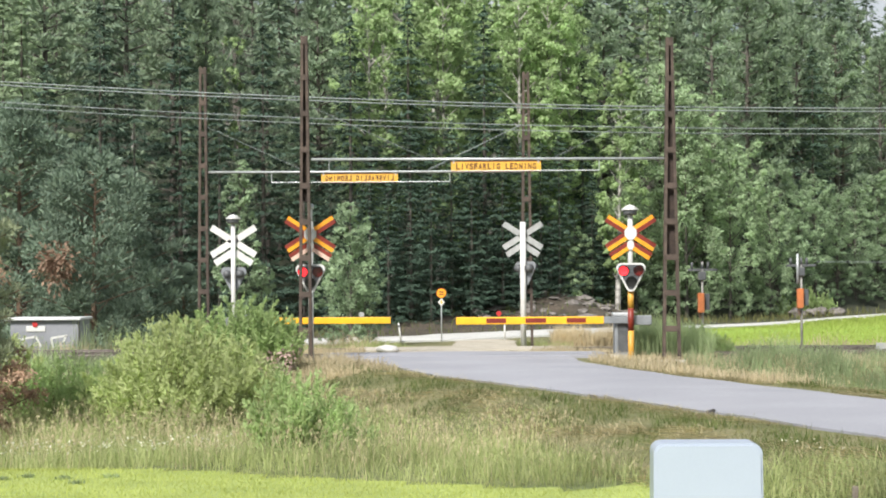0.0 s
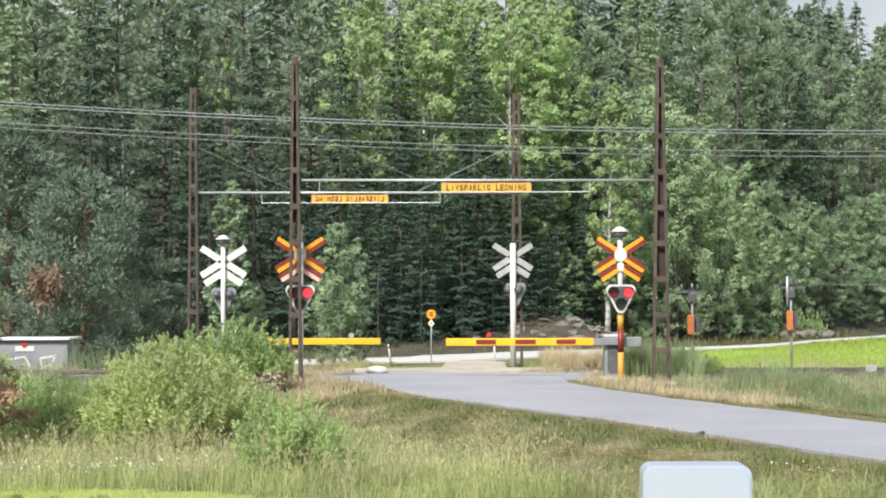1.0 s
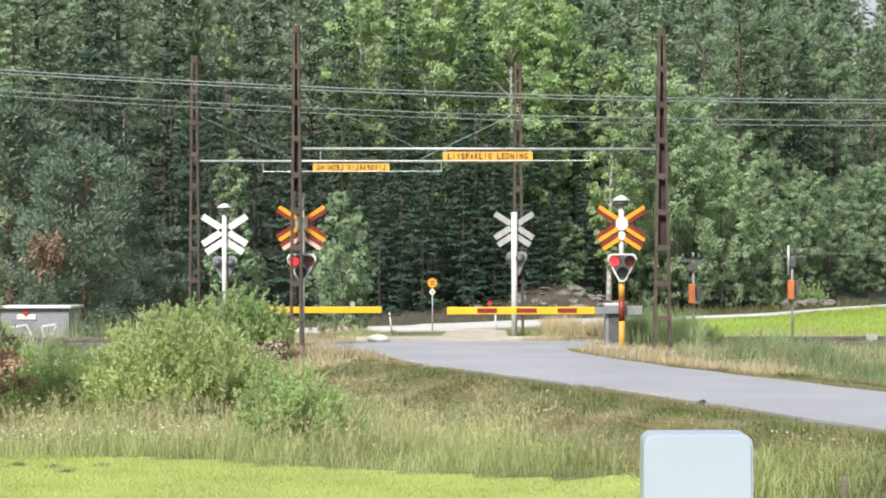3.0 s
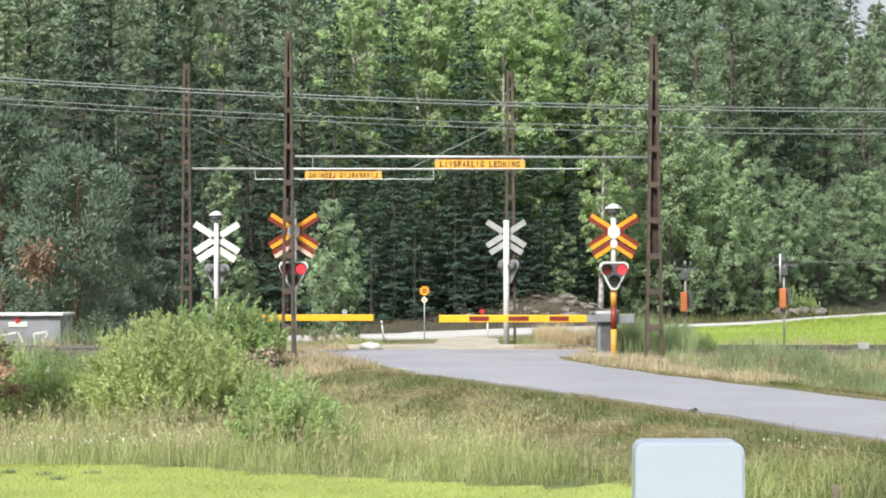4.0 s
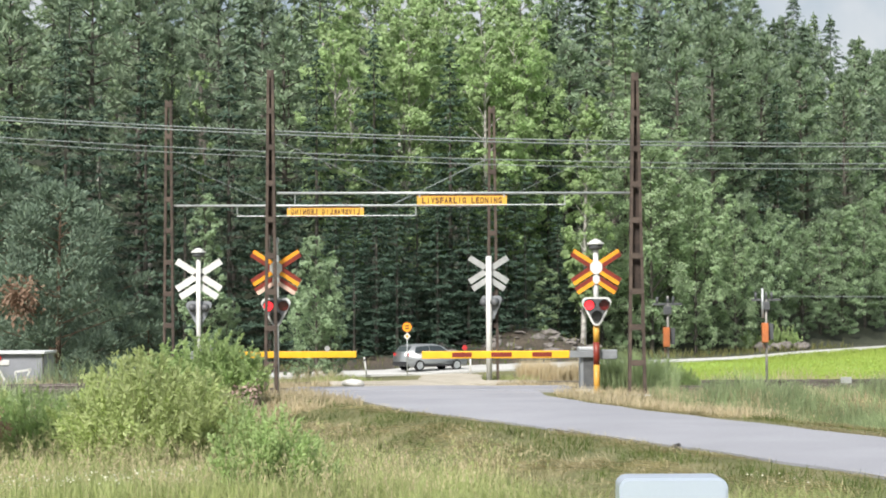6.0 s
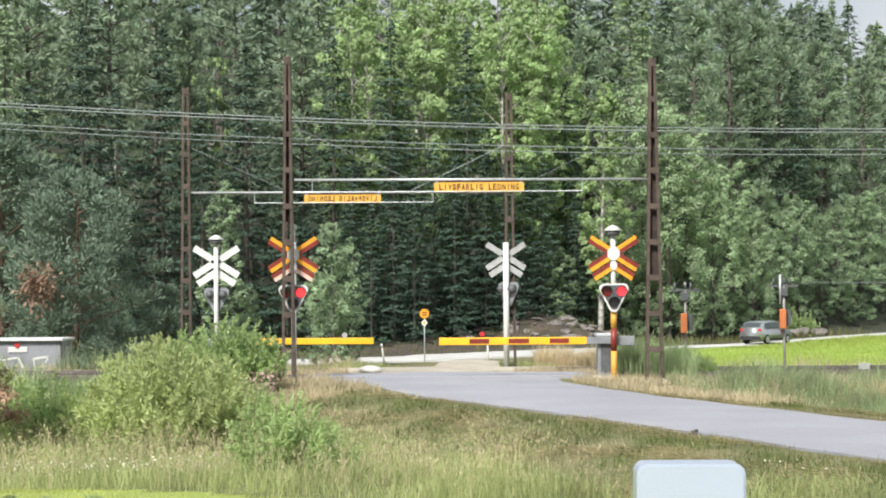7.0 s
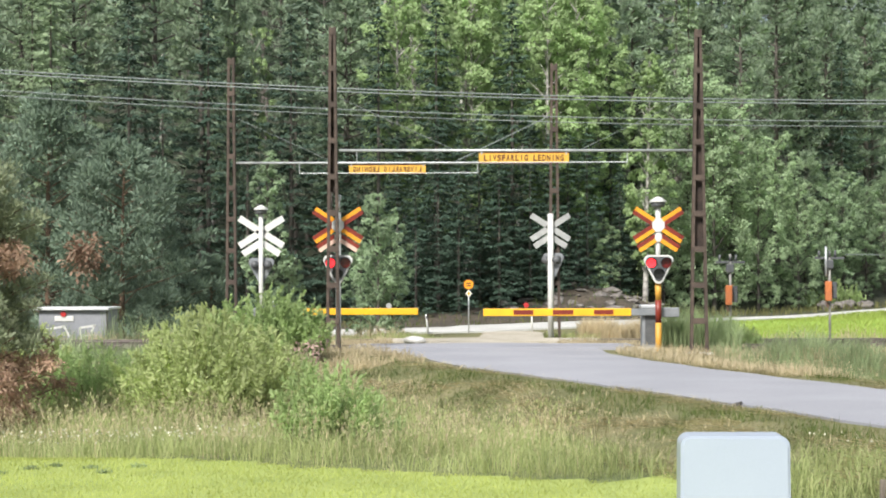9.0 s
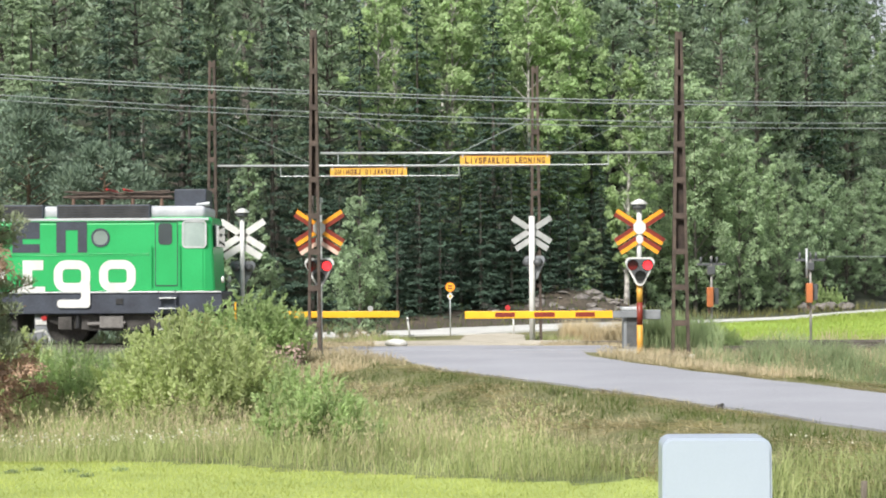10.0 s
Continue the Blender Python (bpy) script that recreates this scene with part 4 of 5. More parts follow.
        part("sand_box", box(-0.35, 0.35, -1.34, -1.2, 0.5, 0.86, 0.03), M["sleeper"], bog, "grey sand box")
    # doors, windows, ladder
    for x0, x1 in ((-1.86, -1.2),):
        door = part("cab_door", box(x0, x1, -HW - 0.008, -HW, 1.72, 3.58, 0.004), M["green_paint"], ob, "green cab door")
        for zz in (1.72, 3.56):
            part("door_trim", box(x0, x1, -HW - 0.016, -HW - 0.008, zz, zz + 0.025), M["loco_dark"], door)
        for xx in (x0, x1 - 0.02):
            part("door_trim", box(xx, xx + 0.02, -HW - 0.016, -HW - 0.008, 1.75, 3.56), M["loco_dark"], door)
        part("door_window", plate(rounded([(x0 + 0.1, 2.92), (x0 + 0.5, 2.92), (x0 + 0.5, 3.54), (x0 + 0.1, 3.54)], 0.1), -HW - 0.022, -HW - 0.008), M["glass"], door, "dark door window")
        for xx in (x0 - 0.1, x1 + 0.06):
            part("grab_rail", rod((xx, -HW - 0.07, 1.7), (xx, -HW - 0.07, 2.9), 0.016, None, 8), M["green_paint"], ob)
        for k in range(4):
            part("step", box(x0 + 0.12, x0 + 0.62, -HW - 0.16, -HW + 0.1, 0.45 + 0.3 * k, 0.49 + 0.3 * k, 0.008), M["galv"], ob, "ladder step")
        for xx in (x0 + 0.12, x0 + 0.6):
            part("ladder_rail", box(xx - 0.015, xx + 0.015, -HW - 0.14, -HW - 0.1, 0.4, 1.6), M["loco_dark"], ob)
    win = part("cab_window", plate(rounded([(-1.02, 2.87), (-0.42, 2.87), (-0.42, 3.56), (-1.02, 3.56)], 0.1), -HW - 0.01, -HW), M["cab_glass"], ob, "cab window with a pale reflection put into its colour")
    part("window_frame", ring_plate(-0.72, 3.215, 0.72, 0.81, 0.06, 0.13, -HW - 0.016), M["galv"], win)
    for px in (-3.44, -7.0, -10.5):
        port = part("porthole", disc((px, -HW - 0.004, 3.13), 0.22, 0.02, 28), M["port_glass"], ob, "round window")
        part("porthole_rim", ring_plate(px, 3.13, 0.54, 0.54, 0.06, 0.25, -HW - 0.022), M["loco_dark"], port)
    part("front_window", box(-0.18, -0.12, -1.1, 1.1, 2.85, 3.5, 0.02), M["glass"], ob, "front window")
    # pale lower emblem and dark upper emblem: plain shapes only
    yy = -HW - 0.012
    part("emblem_ring", ring_plate(-2.95, 2.02, 1.06, 0.92, 0.26, 0.36, yy), M["white"], ob, "white rounded ring of the emblem")
    part("emblem_ring", ring_plate(-4.27, 2.02, 1.06, 0.92, 0.26, 0.36, yy), M["white"], ob, "white rounded ring of the emblem")
    part("emblem_hook", plate(rounded([(-4.70, 1.1), (-3.74, 1.1), (-3.74, 1.85), (-4.0, 1.85), (-4.0, 1.34), (-4.70, 1.34)], 0.1), yy - 0.014, yy - 0.006), M["white"], ob, "white hook of the emblem")
    part("emblem_block", plate([(-5.95, 1.57), (-5.05, 1.57), (-5.05, 1.72), (-5.42, 1.72), (-5.42, 2.2), (-5.1, 2.2), (-5.1, 2.48), (-5.7, 2.48), (-5.7, 1.72), (-5.95, 1.72)], yy, yy + 0.006), M["white"], ob, "white block of the emblem")
    part("emblem_ring", ring_plate(-6.75, 2.02, 1.06, 0.92, 0.26, 0.36, yy), M["white"], ob, "white rounded ring of the emblem")
    part("emblem_arch", plate([(-4.72, 2.7), (-4.45, 2.7), (-4.45, 3.35), (-4.1, 3.35), (-4.1, 2.7), (-3.83, 2.7), (-3.83, 3.6), (-4.72, 3.6)], yy, yy + 0.006), M["loco_dark"], ob, "dark arch of the emblem")
    for s in (-5.6, -6.9, -8.2):
        part("emblem_arch", plate([(s - 0.4, 2.7), (s + 0.4, 2.7), (s + 0.4, 2.95), (s - 0.1, 2.95), (s - 0.1, 3.1), (s + 0.4, 3.1), (s + 0.4, 3.6), (s - 0.4, 3.6)], yy, yy + 0.006), M["loco_dark"], ob, "dark block of the emblem")
    # front gear
    for y in (-0.87, 0.87):
        bm = rod((0.05, y, 1.05), (0.5, y, 1.05), 0.1, None, 16)
        rod((0.5, y, 1.05), (0.55, y, 1.05), 0.24, 0.22, 20, bm)
        part("buffer", bm, M["loco_grey"], ob, "dark round buffer", True)
        part("head_lamp", rod((0.0, y, 1.9), (0.07, y, 1.9), 0.1, 0.1, 16), M["white"], ob, "pale head lamp")
        part("front_step_rail", rod((0.45, y * 1.5, 0.5), (0.45, y * 1.5, 1.25), 0.025, None, 8), M["yellow"], ob, "yellow shunter's rail")
        part("front_step", box(0.1, 0.5, y * 1.5 - 0.2, y * 1.5 + 0.2, 0.48, 0.54, 0.01), M["yellow"], ob, "yellow shunter's step")
    plow = plate([(-0.7, 0.75), (0.35, 0.75), (0.45, 0.2), (-0.2, 0.14), (-0.6, 0.3)], -1.15, 1.15, bevel=0.02)
    part("snow_plough", plow, M["plow_red"], ob, "red snow plough")
    part("coupling", rod((0.0, 0, 1.05), (0.5, 0, 0.9), 0.06, None, 10), M["loco_grey"], ob)
    tagged(ob, "green and dark grey electric freight locomotive with pale roof", "locomotive")
    return ob


loco = build_loco()


def build_car():
    """A silver hatchback; its nose points along x."""
    ob = empty("car")
    side = [(-2.12, 0.42), (-2.16, 0.75), (-2.08, 1.02), (-1.98, 1.18), (-1.72, 1.50), (-1.2, 1.60), (-0.2, 1.61), (0.35, 1.50), (1.02, 1.08), (1.75, 0.95), (2.08, 0.80), (2.16, 0.55), (2.1, 0.30), (-1.9, 0.28)]
    bm = plate(side, -0.88, 0.88)
    for v in bm.verts:
        if v.co.z > 1.0:
            v.co.y *= 1 - 0.30 * (v.co.z - 1.0)
    bmesh.ops.bevel(bm, geom=[e for e in bm.edges if e.calc_face_angle(0) > 0.9], offset=0.07, segments=3, affect="EDGES")
    part("body", bm, M["car_paint"], ob, "silver painted body", True)
    for s in (-1, 1):
        for pts, nm in ((((-1.66, 1.12), (-1.52, 1.44), (-0.62, 1.52), (-0.62, 1.10)), "rear_window"), (((-0.56, 1.10), (-0.56, 1.52), (0.22, 1.47), (0.80, 1.08)), "side_window")):
            b = bmesh.new()
            vs = [b.verts.new((x, s * (0.885 - 0.27 * (z - 1.0)), z)) for x, z in pts]
            f = b.faces.new(vs)
            r = bmesh.ops.extrude_face_region(b, geom=[f])
            for v in r["geom"]:
                if isinstance(v, bmesh.types.BMVert):
                    v.co.y += s * 0.012
            bmesh.ops.recalc_face_normals(b, faces=b.faces)
            part(nm, b, M["glass"], ob, "dark side window")
        part("mirror", box(0.62, 0.82, s * 0.97 - 0.09, s * 0.97 + 0.09, 1.06, 1.2, 0.03), M["car_paint"], ob)
        part("tail_lamp", box(-2.12, -1.95, s * 0.72 - 0.12, s * 0.72 + 0.12, 0.88, 1.06, 0.03), M["plow_red"], ob, "red tail lamp")
        part("head_lamp", box(1.85, 2.1, s * 0.68 - 0.14, s * 0.68 + 0.14, 0.74, 0.86, 0.03), M["white"], ob, "pale head lamp")
        part("sill", box(-1.0, 1.0, s * 0.87 - 0.03, s * 0.87 + 0.03, 0.27, 0.38, 0.01), M["black"], ob)
    bm = plate([(0.40, 1.475), (0.98, 1.10), (1.0, 1.115), (0.42, 1.492)], -0.68, 0.68)
    part("windscreen", bm, M["glass"], ob, "dark windscreen")
    bm = plate([(-1.74, 1.46), (-1.98, 1.16), (-2.0, 1.175), (-1.76, 1.475)], -0.66, 0.66)
    part("rear_screen", bm, M["glass"], ob, "dark rear screen")
    part("rear_bumper", box(-2.2, -2.0, -0.8, 0.8, 0.3, 0.56, 0.05), M["black"], ob, "black bumper")
    wheels = []
    for x in (-1.32, 1.34):
        for s in (-1, 1):
            wh = part("wheel", disc((0, 0, 0), 0.33, 0.22, 28, bevel=0.03), M["tyre"], ob, "black tyre")
            wh.location = (x, s * 0.80, 0.33)
            part("rim", disc((0, s * 0.112, 0), 0.22, 0.012, 20), M["galv"], wh, "silver rim")
            for k in range(5):
                a = k * 2 * math.pi / 5
                part("spoke", box(-0.02, 0.02, s * 0.12 - 0.005, s * 0.12 + 0.005, 0.03, 0.2), M["car_paint"], wh).rotation_euler = (0, a, 0)
            wheels.append(wh)
    tagged(ob, "silver-grey hatchback car driving along the main road", "car")
    return ob, wheels


car, car_wheels = build_car()

# ---- trees ----
rng = np.random.default_rng(11)


def pieces(c, size, aspect, along=None, spread=1.0, face=None, loose=0.6):
    """Small leaf-shaped pieces at the points c, laid along given ways and facing outwards."""
    n = len(c)
    u = rng.normal(size=(n, 3))
    if along is not None:
        u = along + rng.normal(size=(n, 3)) * spread
    u /= np.linalg.norm(u, axis=1)[:, None] + 1e-9
    w = rng.normal(size=(n, 3))
    if face is not None:
        w = face + w * loose
    v = np.cross(w, u)
    v /= np.linalg.norm(v, axis=1)[:, None] + 1e-9
    s = (size * rng.uniform(0.65, 1.35, n))[:, None]
    u, v = u * s, v * s * aspect
    return np.stack([c - u, c - v * 0.9 + u * 0.05, c + u, c + v + u * 0.05], 1)


def limb_mesh(segments, seg=6):
    """Tapered limbs from (start, end, radius, radius)."""
    bm = bmesh.new()
    for a, b, r0, r1 in segments:
        a, b = Vector(a), Vector(b)
        q = (b - a).to_track_quat("Z", "Y").to_matrix()
        lo = [bm.verts.new(a + q @ Vector((math.cos(k * 2 * math.pi / seg) * r0, math.sin(k * 2 * math.pi / seg) * r0, 0))) for k in range(seg)]
        hi = [bm.verts.new(b + q @ Vector((math.cos(k * 2 * math.pi / seg) * r1, math.sin(k * 2 * math.pi / seg) * r1, 0))) for k in range(seg)]
        for k in range(seg):
            bm.faces.new((lo[k], lo[(k + 1) % seg], hi[(k + 1) % seg], hi[k]))
    return bm


def tree_object(name, limbs, leaves, bark, leaf, label, category):
    ob = empty(name)
    part("trunk", limb_mesh(limbs), M[bark], ob, "", True)
    quads("crown", leaves, M[leaf], ob)
    return tagged(ob, label, category)


def spruce(h, leaf, label, width=0.19, low=0.08, density=1.0, size=0.2):
    """Whorls of long boughs, each a flat fan of brushy twigs that hangs a little and lifts at its tip."""
    limbs = [((0, 0, -0.5), (0, 0, h * 0.5), 0.011 * h, 0.006 * h), ((0, 0, h * 0.5), (0, 0, h), 0.006 * h, 0.01)]
    c, al, fc = [], [], []
    z = h * low
    while z < h - 0.2:
        k = 1 - z / h
        reach = h * width * (k ** 0.72) * rng.uniform(0.72, 1.12) + 0.2
        nb = rng.integers(5, 8)
        a0 = rng.uniform(0, 6.28)
        for b in range(nb):
            a = a0 + b * 6.283 / nb + rng.uniform(-0.35, 0.35)
            r = reach * rng.uniform(0.55, 1.2)
            zb = z + rng.uniform(-0.2, 0.2)
            d = np.array([math.cos(a), math.sin(a), 0])
            side = np.array([-d[1], d[0], 0])
            m = max(7, int(r * 15.0 * density))
            s = rng.uniform(0.1, 1.0, m) ** 0.7
            spread = (0.34 - 0.26 * s) * r + 0.08
            off = rng.uniform(-1, 1, m) * spread
            droop = -0.5 * r * s + 0.3 * r * s ** 3
            p = d * (s * r)[:, None] + side * off[:, None]
            p[:, 2] += zb + droop - np.abs(off) * 0.35 - rng.uniform(0, 0.1, m)
            c.append(p)
            al.append(d * 0.8 + side * (np.sign(off) * 0.6)[:, None] + np.array([0, 0, -0.4]))
            fc.append(np.tile(d * 0.35 + np.array([0, 0, 0.9]), (m, 1)))
        z += rng.uniform(0.42, 0.66) * (0.65 + 0.7 * k)
    top = np.c_[rng.normal(size=(14, 2)) * 0.08, h - rng.uniform(0, 0.9, 14)]
    c.append(top), al.append(np.tile((0, 0, 1.0), (14, 1))), fc.append(np.tile((0, -1.0, 0), (14, 1)))
    c, al, fc = np.concatenate(c), np.concatenate(al), np.concatenate(fc)
    return tree_object("spruce_tree", limbs, pieces(c, size, 0.34, al, 0.3, fc, 0.4), "bark_grey", leaf, label, "tree")


def tuft(ctr, cr, lead, per, flat=0.8):
    """Leaf places on the lit upper and outer side of a small clump, with their ways and faces."""
    e = rng.normal(size=(per, 3)) + lead * 0.9
    e /= np.linalg.norm(e, axis=1)[:, None]
    p = ctr + e * (cr * rng.uniform(0.45, 1.08, per))[:, None] * np.array([1, 1, flat])
    return p, e


def leafy(h, r, leaf, bark, label, low=0.25, lobes=16, subs=11, per=52, size=0.11, name="broadleaf_tree", lean=0.0, aspect=0.62, top=0.55, hang=0.4, lobe=(0.26, 0.44)):
    """Trunk, limbs and a crown of lobes, each lobe a heap of small leaf clumps with dark gaps between."""
    limbs = [((0, 0, -0.4), (lean * 0.4, 0, h * 0.45), 0.010 * h + 0.03, 0.006 * h), ((lean * 0.4, 0, h * 0.45), (lean, 0, h * 0.95), 0.006 * h, 0.015)]
    c, al, fc = [], [], []
    up = np.array([0, 0, 1.0])
    for k in range(lobes):
        t = (k + rng.uniform(0.1, 0.9)) / lobes
        zz = h * (low + (0.97 - low) * t)
        env = r * (min(1.0, 0.62 + t / top * 0.38) if t < top else math.sqrt(max(0.0, 1 - ((t - top) / (1.06 - top)) ** 1.7)))
        a = k * 2.4 + rng.uniform(-0.5, 0.5)
        lr = env * rng.uniform(*lobe) + 0.25
        q = max(0.0, env - lr * 0.7) * rng.uniform(0.55, 1.08)
        ctr = np.array([math.cos(a) * q + lean * t, math.sin(a) * q, zz])
        limbs.append(((lean * t * 0.6, 0, max(zz - q * 0.7 - 0.4, h * 0.1)), tuple(ctr), 0.004 * h, 0.01))
        out = np.array([math.cos(a), math.sin(a), 0.0])
        for j in range(subs):
            d = rng.normal(size=3) + out * 0.5 + up * 0.35
            d /= np.linalg.norm(d)
            p0 = ctr + d * lr * rng.uniform(0.7, 1.12) * np.array([1, 1, 0.95])
            p, e = tuft(p0, lr * rng.uniform(0.26, 0.46), d * 0.7 + up * 0.5, per)
            c.append(p)
            al.append(e * 0.5 - up * hang)
            fc.append(e * 0.7 + d * 0.5 + up * 0.45)
    c, al, fc = np.concatenate(c), np.concatenate(al), np.concatenate(fc)
    return tree_object(name, limbs, pieces(c, size, aspect, al, 0.6, fc, 0.45), bark, leaf, label, "tree")


def pine(h, r, label, low=0.45, boughs=60, tufts=5, per=34, leaf="pine", size=0.17, dead=(), aspect=0.2, waist=0.0, bark="bark_pine", lift=0.25, wide=0.11, name="pine_tree"):
    """A trunk with long limbs that carry rounded tufts of needles along their outer half."""
    limbs = [((0, 0, -0.5), (0, 0, h * 0.6), 0.012 * h + 0.04, 0.008 * h), ((0, 0, h * 0.6), (0.1, 0, h * 0.97), 0.008 * h, 0.02)]
    c, al, fc, dc, dal = [], [], [], [], []
    up = np.array([0, 0, 1.0])
    for k in range(boughs):
        t = (k + rng.uniform(0, 1)) / boughs
        zz = h * (low + (0.98 - low) * t)
        env = (r * (1 - t ** 2.0) ** 0.62 + 0.2) * (1 - waist * min(1, t / 0.5)) * (0.72 + 0.28 * min(1.0, t / 0.15))
        a = k * 2.4 + rng.uniform(-0.6, 0.6)
        q = env * rng.uniform(0.6, 1.12)
        d = np.array([math.cos(a), math.sin(a), 0])
        side = np.array([-d[1], d[0], 0])
        foot = np.array([0, 0, max(zz - 0.3 * q, 0.1)])
        tip = d * q + up * (zz + lift * q * (t - 0.3))
        limbs.append((tuple(foot), tuple(tip), 0.0035 * h, 0.01))
        brown = any(b0 < t < b1 for b0, b1 in dead)
        for j in range(tufts):
            f = rng.uniform(0.4, 1.05)
            p0 = foot + (tip - foot) * f + side * rng.normal() * q * 0.16 + up * rng.uniform(-0.02, 0.06) * r
            p, e = tuft(p0, r * wide * rng.uniform(0.7, 1.5) + 0.05, d * 0.4 + up * 0.7, per, 0.75)
            if brown:
                dc.append(p), dal.append(e - up * 0.5)
            else:
                c.append(p), al.append(e + up * 0.35), fc.append(e + d * 0.4 + up * 0.7)
    ob = tree_object(name, limbs, pieces(np.concatenate(c), size, aspect, np.concatenate(al), 0.3, np.concatenate(fc), 0.5), bark, leaf, label, "tree")
    if dc:
        tagged(quads("dead_foliage", pieces(np.concatenate(dc), size, 0.3, np.concatenate(dal), 0.5), M["dead"], ob), "dead rust-brown branches")
    return ob


def plant(ob, x, y, s=1.0, turn=0.0, sink=0.0, width=1.0):
    z = float(land(x, y)[0]) - sink
    return Matrix.Translation((x, y, z)) @ pose(0, 0, 0, 0, 0, turn) @ Matrix.Diagonal((s * width, s * width, s, 1))


def stand(kinds, spots, group):
    """Sets kinds of trees on spots (x, y, scale, kind); the first of a kind is the original."""
    used = stand.used
    for x, y, s, kind, *turn in spots:
        src = kinds[kind]
        tagged(src, group=group)
        m = plant(src, x, y, s, turn[0] if turn else rng.uniform(0, 360), 0.1, rng.uniform(0.9, 1.12))
        if src.name not in used:
            used.add(src.name)
            src.matrix_basis = m
        else:
            ob = src.copy()
            scene.collection.objects.link(ob)
            ob.matrix_basis = m
            for ch in src.children:
                cc = ch.copy()
                scene.collection.objects.link(cc)
                cc.parent = ob


stand.used = set()

KINDS = {
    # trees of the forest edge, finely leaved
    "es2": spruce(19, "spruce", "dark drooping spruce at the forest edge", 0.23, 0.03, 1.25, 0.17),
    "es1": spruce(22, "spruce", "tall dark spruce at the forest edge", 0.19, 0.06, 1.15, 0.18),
    "eb1": leafy(21, 2.6, "birch", "bark_birch", "tall bright green birch at the forest edge", 0.14, 30, 12, 46, 0.11, hang=0.9, top=0.4),
    "eb2": leafy(19, 1.75, "birch", "bark_birch", "slim light green birch at the forest edge", 0.12, 34, 10, 46, 0.11, lean=0.5, hang=0.9, top=0.4),
    "em1": leafy(19, 3.5, "alder", "bark_grey", "tall dense green alder at the forest edge", 0.03, 34, 12, 44, 0.11, top=0.35),
    "ea1": leafy(15, 3.3, "aspen", "bark_grey", "grey-green aspen at the forest edge", 0.05, 22, 13, 46, 0.105),
    "ea2": leafy(12, 3.3, "alder", "bark_grey", "dense green alder at the forest edge", 0.02, 20, 13, 46, 0.105),
    "t1": leafy(8.0, 1.6, "aspen", "bark_grey", "young slender aspen beside the main road", 0.06, 20, 9, 44, 0.075, top=0.4),
    "t2": leafy(10.2, 1.0, "aspen", "bark_grey", "narrow young aspen beside the main road", 0.06, 26, 8, 40, 0.075, top=0.35),
    # trees behind them; their paler spruce needles carry the canopy's sunlight as colour
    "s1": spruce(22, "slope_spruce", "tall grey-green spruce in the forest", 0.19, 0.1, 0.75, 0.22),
    "s3": spruce(21, "spruce_sunlit", "yellow-green spruce in the forest", 0.18, 0.15, 0.75, 0.22),
    "b1": leafy(21, 3.2, "birch", "bark_birch", "light green birch in the forest", 0.2, 22, 10, 38, 0.135, hang=0.8),
    "b2": leafy(19, 2.2, "birch", "bark_birch", "slim light green birch in the forest", 0.18, 20, 10, 36, 0.13, lean=0.8, hang=0.8),
    "a1": leafy(15, 3.0, "aspen", "bark_grey", "grey-green aspen in the forest", 0.06, 18, 11, 36, 0.135),
    "p1": pine(21, 3.0, "tall grey-green pine in the forest", 0.22, 56, 6, 20, "forest_pine", 0.21, aspect=0.3, wide=0.14, bark="bark_grey"),
    # trees further up the slope, with the same sunlit needle tones
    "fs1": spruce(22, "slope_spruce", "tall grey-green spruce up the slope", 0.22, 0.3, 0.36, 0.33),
    "fs3": spruce(21, "spruce_sunlit", "yellow-green spruce up the slope", 0.22, 0.3, 0.36, 0.33),
    "fb1": leafy(20, 3.3, "birch", "bark_birch", "light green birch up the slope", 0.4, 18, 9, 26, 0.2, hang=0.8),
    "fb2": leafy(19, 2.5, "birch", "bark_birch", "slim light green birch up the slope", 0.4, 15, 9, 26, 0.17, lean=-0.7, hang=0.8),
    "fp1": pine(21, 3.0, "tall grey-green pine up the slope", 0.4, 44, 5, 12, "forest_pine", 0.3, aspect=0.32, wide=0.14, bark="bark_grey"),
    "fa1": leafy(17, 3.0, "aspen", "bark_grey", "grey-green aspen up the slope", 0.4, 14, 9, 26, 0.19),
}
spots = []
tr = random.Random(21)


def past_road(x, d):
    return float(np.interp(x, MAIN_LINE[:, 0], MAIN_LINE[:, 1])) + d


# the slope, row behind row
for row, (dist, gap) in enumerate(((26, 3.6), (36, 4.0), (50, 4.4), (68, 5.0), (90, 5.8), (112, 6.6))):
    x = -64.0 - row * 4
    while x < 92 + row * 5.0:
        xx = x + tr.uniform(-1.2, 1.2)
        y = past_road(xx, dist) + tr.uniform(-4, 4)
        x += gap * tr.uniform(0.8, 1.2)
        if abs(xx) > 6 + y * 0.242:
            continue
        px = xx / y * 140
        r = tr.random()
        size = tr.uniform(0.88, 1.16)
        if px < -21:
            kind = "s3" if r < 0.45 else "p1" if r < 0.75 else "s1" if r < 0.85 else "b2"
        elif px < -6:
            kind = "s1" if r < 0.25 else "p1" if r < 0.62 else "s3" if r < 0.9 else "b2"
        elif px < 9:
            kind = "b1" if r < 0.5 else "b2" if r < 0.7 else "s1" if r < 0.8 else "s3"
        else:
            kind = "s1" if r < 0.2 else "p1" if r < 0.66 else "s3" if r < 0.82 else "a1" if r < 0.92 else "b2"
            size *= 1.04
        spots.append((xx, y, size, kind if row == 0 else "f" + kind))
